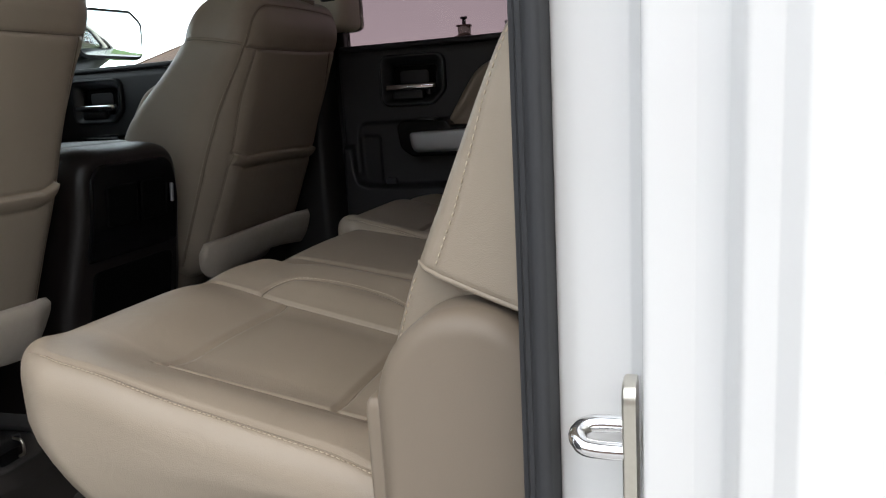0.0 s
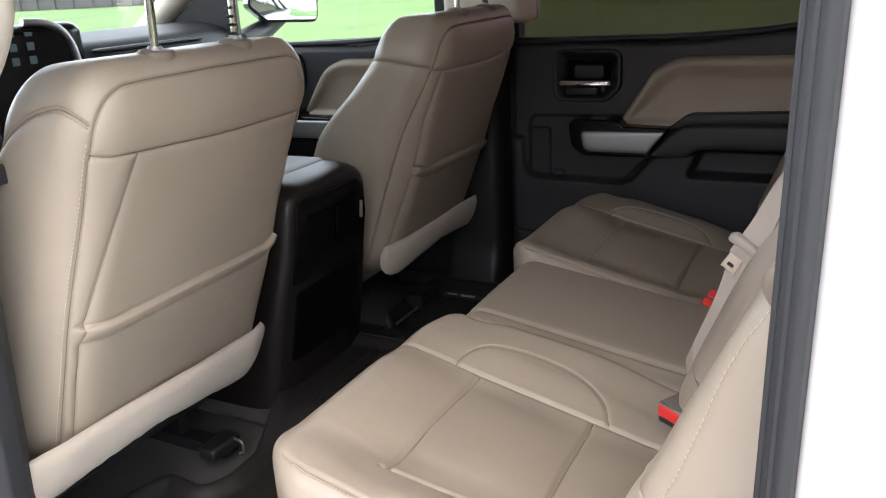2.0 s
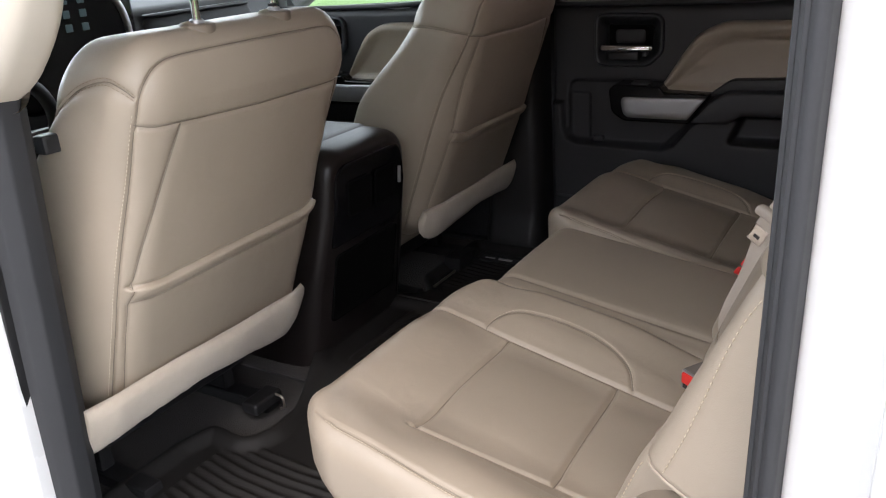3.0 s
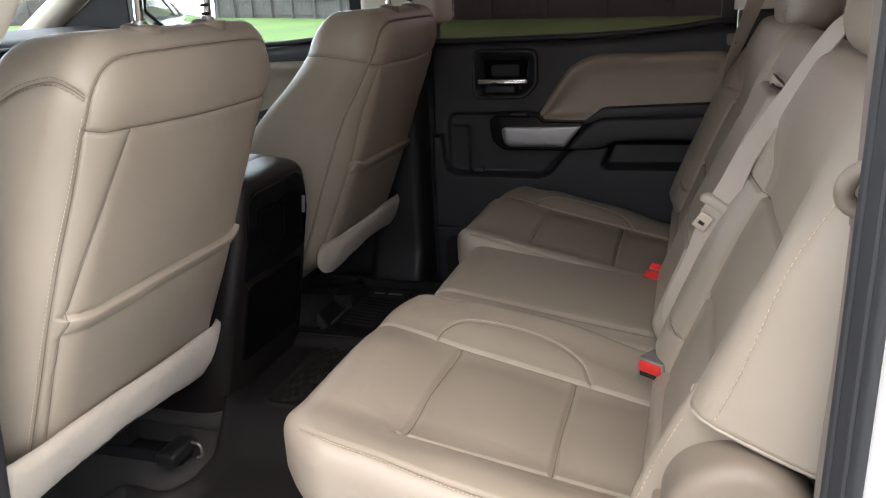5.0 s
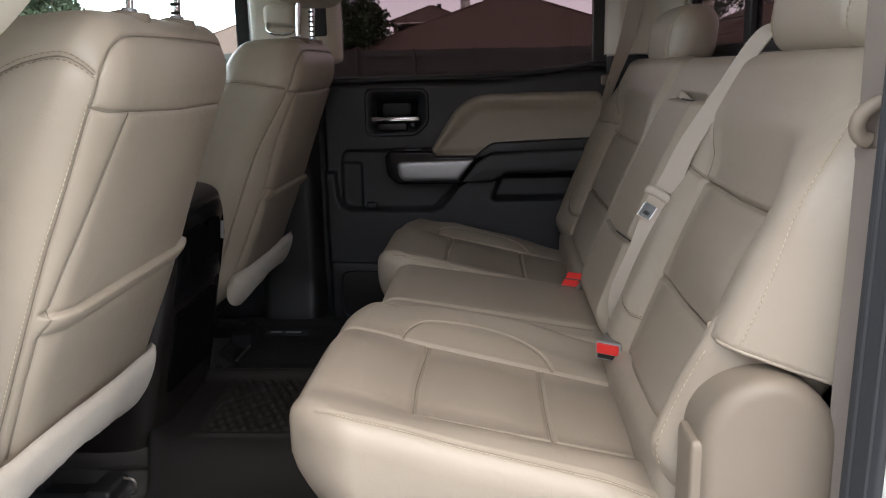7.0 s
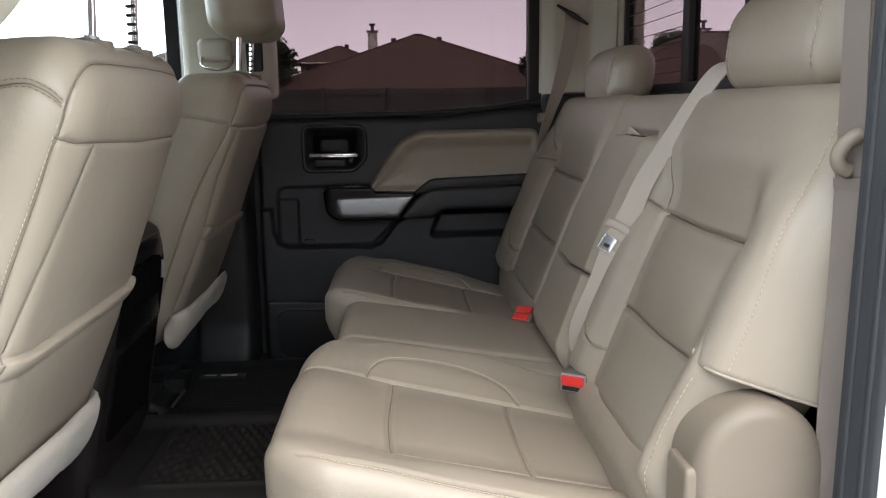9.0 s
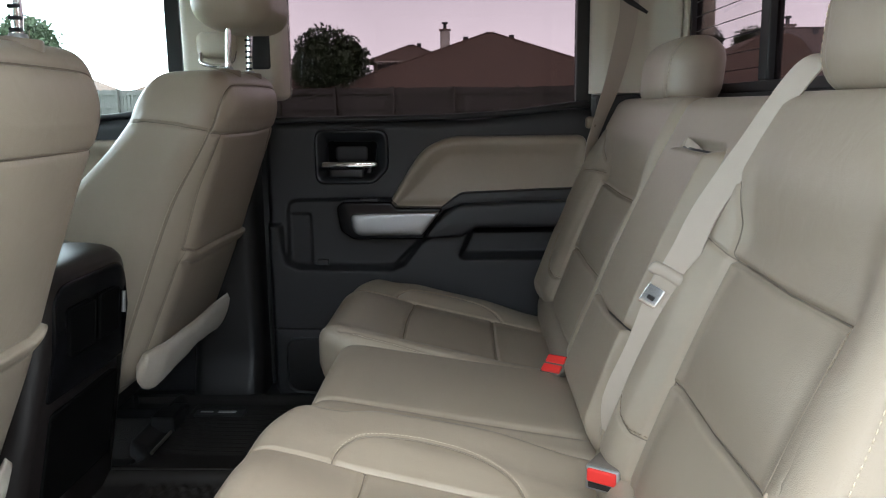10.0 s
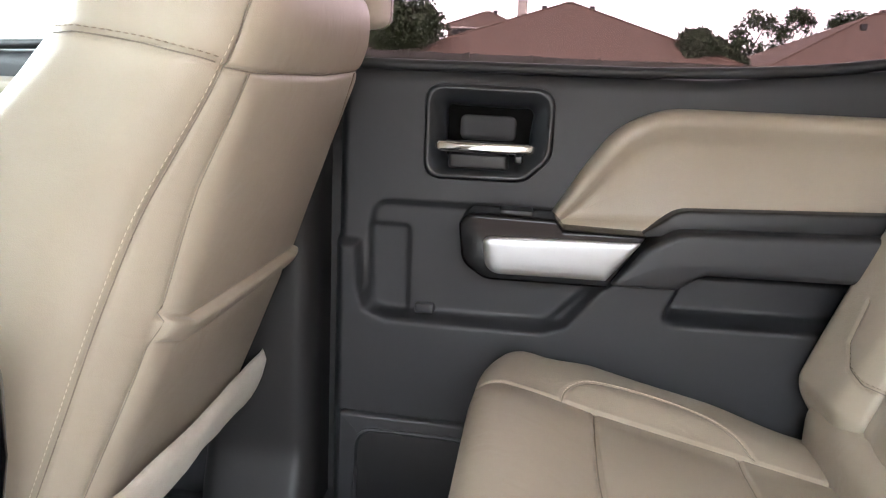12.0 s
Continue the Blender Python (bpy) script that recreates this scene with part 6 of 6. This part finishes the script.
def house(x0, x1, y0, y1, zb, ze, zr, label, hip=0.5, chimney=None, windows=(), eave=None, vents=None):
    """A brick house with a hipped shingle roof."""
    cx, cy = (x0 + x1) / 2, (y0 + y1) / 2
    h = base("house", (cx, cy, zb), label, "house", "houses beyond the fence")
    box_mesh("wall", [((x0 + 0.5, y0 + 0.5, zb - 0.3), (x1 - 0.5, y1 - 0.5, ze))], BRICK, h)
    run = (y1 - y0) / 2 * hip * 2
    ra, rb = min(x0 + run, cx - 0.3), max(x1 - run, cx + 0.3)
    v = [(x0, y0, ze), (x1, y0, ze), (x1, y1, ze), (x0, y1, ze), (ra, cy, zr), (rb, cy, zr)]
    v += [(a, b, c - 0.22) for a, b, c in v[:4]]
    f = [(0, 1, 5, 4), (1, 2, 5), (2, 3, 4, 5), (3, 0, 4), (0, 6, 7, 1), (1, 7, 8, 2), (2, 8, 9, 3), (3, 9, 6, 0), (9, 8, 7, 6)]
    roof_ob = link("roof", v, f, SHINGLE, h, "grey-brown shingle roof", smooth=False)
    ea, eb = eave or (x0, x1)
    box_mesh("gutter", [((ea, y0 - 0.12, ze - 0.16), (eb, y0 - 0.01, ze - 0.04))], TRIMW, h)
    tube("ridge_cap", [(ra, cy, zr + 0.02), (rb, cy, zr + 0.02)], 0.10, SHINGLE, roof_ob, sides=6)
    for a, b in ((0, 4), (1, 5)):
        tube("hip_cap", [v[a], v[b]], 0.09, SHINGLE, roof_ob, sides=6)
    for sx, sy in vents or ((ra + 0.6, cy - 1.2), (rb - 0.9, cy - 1.6)):
        slope = (zr - ze) / max((y1 - y0) / 2, 0.1)
        z = zr - max(slope * abs(cy - sy), (zr - ze) / max(ra - x0, 0.1) * max(ra - sx, sx - rb, 0.0))
        box_mesh("roof_vent", [((sx - 0.2, sy - 0.2, z - 0.2), (sx + 0.2, sy + 0.2, z + 0.42))], BLACK, roof_ob, bevel=0.04)
    for wx, wz in windows:
        wob = box_mesh("window", [((wx - 0.75, y0 + 0.44, wz - 0.65), (wx + 0.75, y0 + 0.52, wz + 0.65))], TRIMW, h)
        for s in (-0.36, 0.36):
            box_mesh("pane", [((wx + s - 0.31, y0 + 0.42, wz - 0.56), (wx + s + 0.31, y0 + 0.45, wz + 0.56))], GLOSS, wob)
    if chimney:
        px, py, pz = chimney
        ch = box_mesh("chimney", [((px - 0.45, py - 0.4, ze - 1), (px + 0.45, py + 0.4, pz))], TRIMW, h, "pale brick chimney", bevel=0.03)
        box_mesh("chimney_cap", [((px - 0.55, py - 0.5, pz), (px + 0.55, py + 0.5, pz + 0.15))], BRICK, ch)
        tube("flue", [(px, py, pz + 0.15), (px, py, pz + 0.6), (px, py, pz + 0.65), (px, py, pz + 0.8)], [0.16, 0.16, 0.3, 0.3], BLACK, ch)
    return h


house(-9.9, 13.7, 54.0, 72.0, 1.0, 2.75, 7.2, "single-storey brick house with a broad pointed hip roof", hip=0.66, windows=((-5, 1.9), (6, 1.9)), eave=(-5.8, 4.6), vents=((0.0, 63.3), (3.6, 63.3)))
house(-9.2, -1.5, 74.0, 82.0, 1.2, 5.85, 7.45, "two-storey brick house behind the nearer roof with a chimney", hip=0.47, chimney=(-2.05, 77.0, 8.7), windows=((-7.6, 5.0),), vents=((-4.6, 78.0), (-4.9, 79.5)))
house(-24.0, -10.0, 56.0, 70.0, 1.0, 2.9, 6.2, "single-storey house with a hipped shingle roof and chimney", chimney=(-17.3, 64.0, 6.9), windows=((-18, 1.9),))
house(14.2, 38.0, 54.0, 74.0, 1.0, 2.75, 7.3, "single-storey brick house with a broad hipped roof", chimney=(25.8, 65.5, 7.6), windows=((20, 1.9),), vents=((22.5, 61.0), (27.0, 63.0)))
house(-52.0, -30.0, 54.0, 72.0, 1.0, 2.8, 7.6, "single-storey house with a long hipped roof", windows=((-40, 1.9),))
house(-85.0, -58.0, 50.0, 70.0, 1.0, 2.8, 7.2, "single-storey house with a hipped shingle roof", windows=((-70, 1.9),))
house(40.0, 62.0, 54.0, 74.0, 1.0, 2.8, 7.0, "single-storey brick house with a hipped roof", windows=((50, 1.9),))


def tree(x, y, z, tall, wide, seed, airy=False):
    """A tree with a forked trunk and a crown of many small leaf clumps."""
    r = random.Random(seed)
    t = base("tree", (x, y, z), "leafy dark green garden tree beyond the fence", "tree", "trees beyond the fence")
    tv, tf = [], []
    limbs = [((0, 0, 0), (0.1, 0, tall * 0.45), 0.22, 0.14)]
    for k in range(6):
        a = k * 1.05 + r.uniform(-0.3, 0.3)
        limbs.append(((0.08, 0, tall * (0.30 + 0.04 * k)), (math.cos(a) * wide * 0.36, math.sin(a) * wide * 0.36, tall * (0.62 + 0.05 * k)), 0.09, 0.03))
    for p, q, r0, r1 in limbs:
        o = len(tv)
        p, q = Vector(p), Vector(q)
        d = (q - p).normalized()
        a = d.cross(Vector((0.3, 0.9, 0.1))).normalized()
        b = d.cross(a)
        for c, rad in ((p, r0), (q, r1)):
            for k in range(7):
                w = 2 * math.pi * k / 7
                tv.append(Vector((x, y, z)) + c + rad * (math.cos(w) * a + math.sin(w) * b))
        tf += [(o + k, o + (k + 1) % 7, o + 7 + (k + 1) % 7, o + 7 + k) for k in range(7)]
    link("trunk", tv, tf, BARK, t)
    blobs = []
    for k in range(20 if airy else 40):
        a, u = r.uniform(0, 2 * math.pi), r.uniform(-0.9, 1)
        rad = math.sqrt(max(0, 1 - u * u)) * r.uniform(0.55, 1)
        blobs.append((math.cos(a) * rad * wide * 0.40, math.sin(a) * rad * wide * 0.40, tall * (0.66 + 0.27 * u), wide * r.uniform(0.10, 0.20)))
    lv, lf = [], []
    for bx, by, bz, br in blobs:
        for k in range(110 if airy else 260):
            a, u = r.uniform(0, 2 * math.pi), r.uniform(-1, 1)
            m = br * r.uniform(0.55, 1.12)
            c = Vector((x + bx + m * math.cos(a) * math.sqrt(1 - u * u), y + by + m * math.sin(a) * math.sqrt(1 - u * u), z + bz + m * u))
            s = r.uniform(0.10, 0.22)
            e1 = Vector((r.uniform(-1, 1), r.uniform(-1, 1), r.uniform(-1, 1))).normalized()
            e2 = e1.cross(Vector((r.uniform(-1, 1), r.uniform(-1, 1), r.uniform(-1, 1)))).normalized()
            o = len(lv)
            lv += [c + s * e1, c + 0.6 * s * e2, c - s * e1, c - 0.6 * s * e2]
            lf.append((o, o + 1, o + 2, o + 3))
    tagged(link("crown", lv, lf, LEAF, t, smooth=False), kind="stuff")
    return t


tree(-9.6, 56.0, 1.0, 5.9, 6.2, 1)
tree(10.6, 57.0, 1.0, 4.0, 4.4, 2)
tree(13.4, 61.0, 1.0, 3.3, 3.4, 3)
tree(19.0, 78.0, 0.95, 7.6, 5.5, 4, airy=True)
tree(24.5, 84.0, 0.95, 8.6, 5.0, 5, airy=True)
tree(-33.5, 60.0, 1.0, 7.5, 6.0, 6)
tree(29.0, 82.0, 0.95, 7.8, 6.0, 7)
tree(34.0, 83.0, 0.95, 7.2, 6.0, 8)

# unseen house behind the open door, added to block the low sky
house(-18.0, 16.0, -23.0, -10.0, 0.0, 2.9, 5.4, "unseen brick house added to block low sky light", windows=())
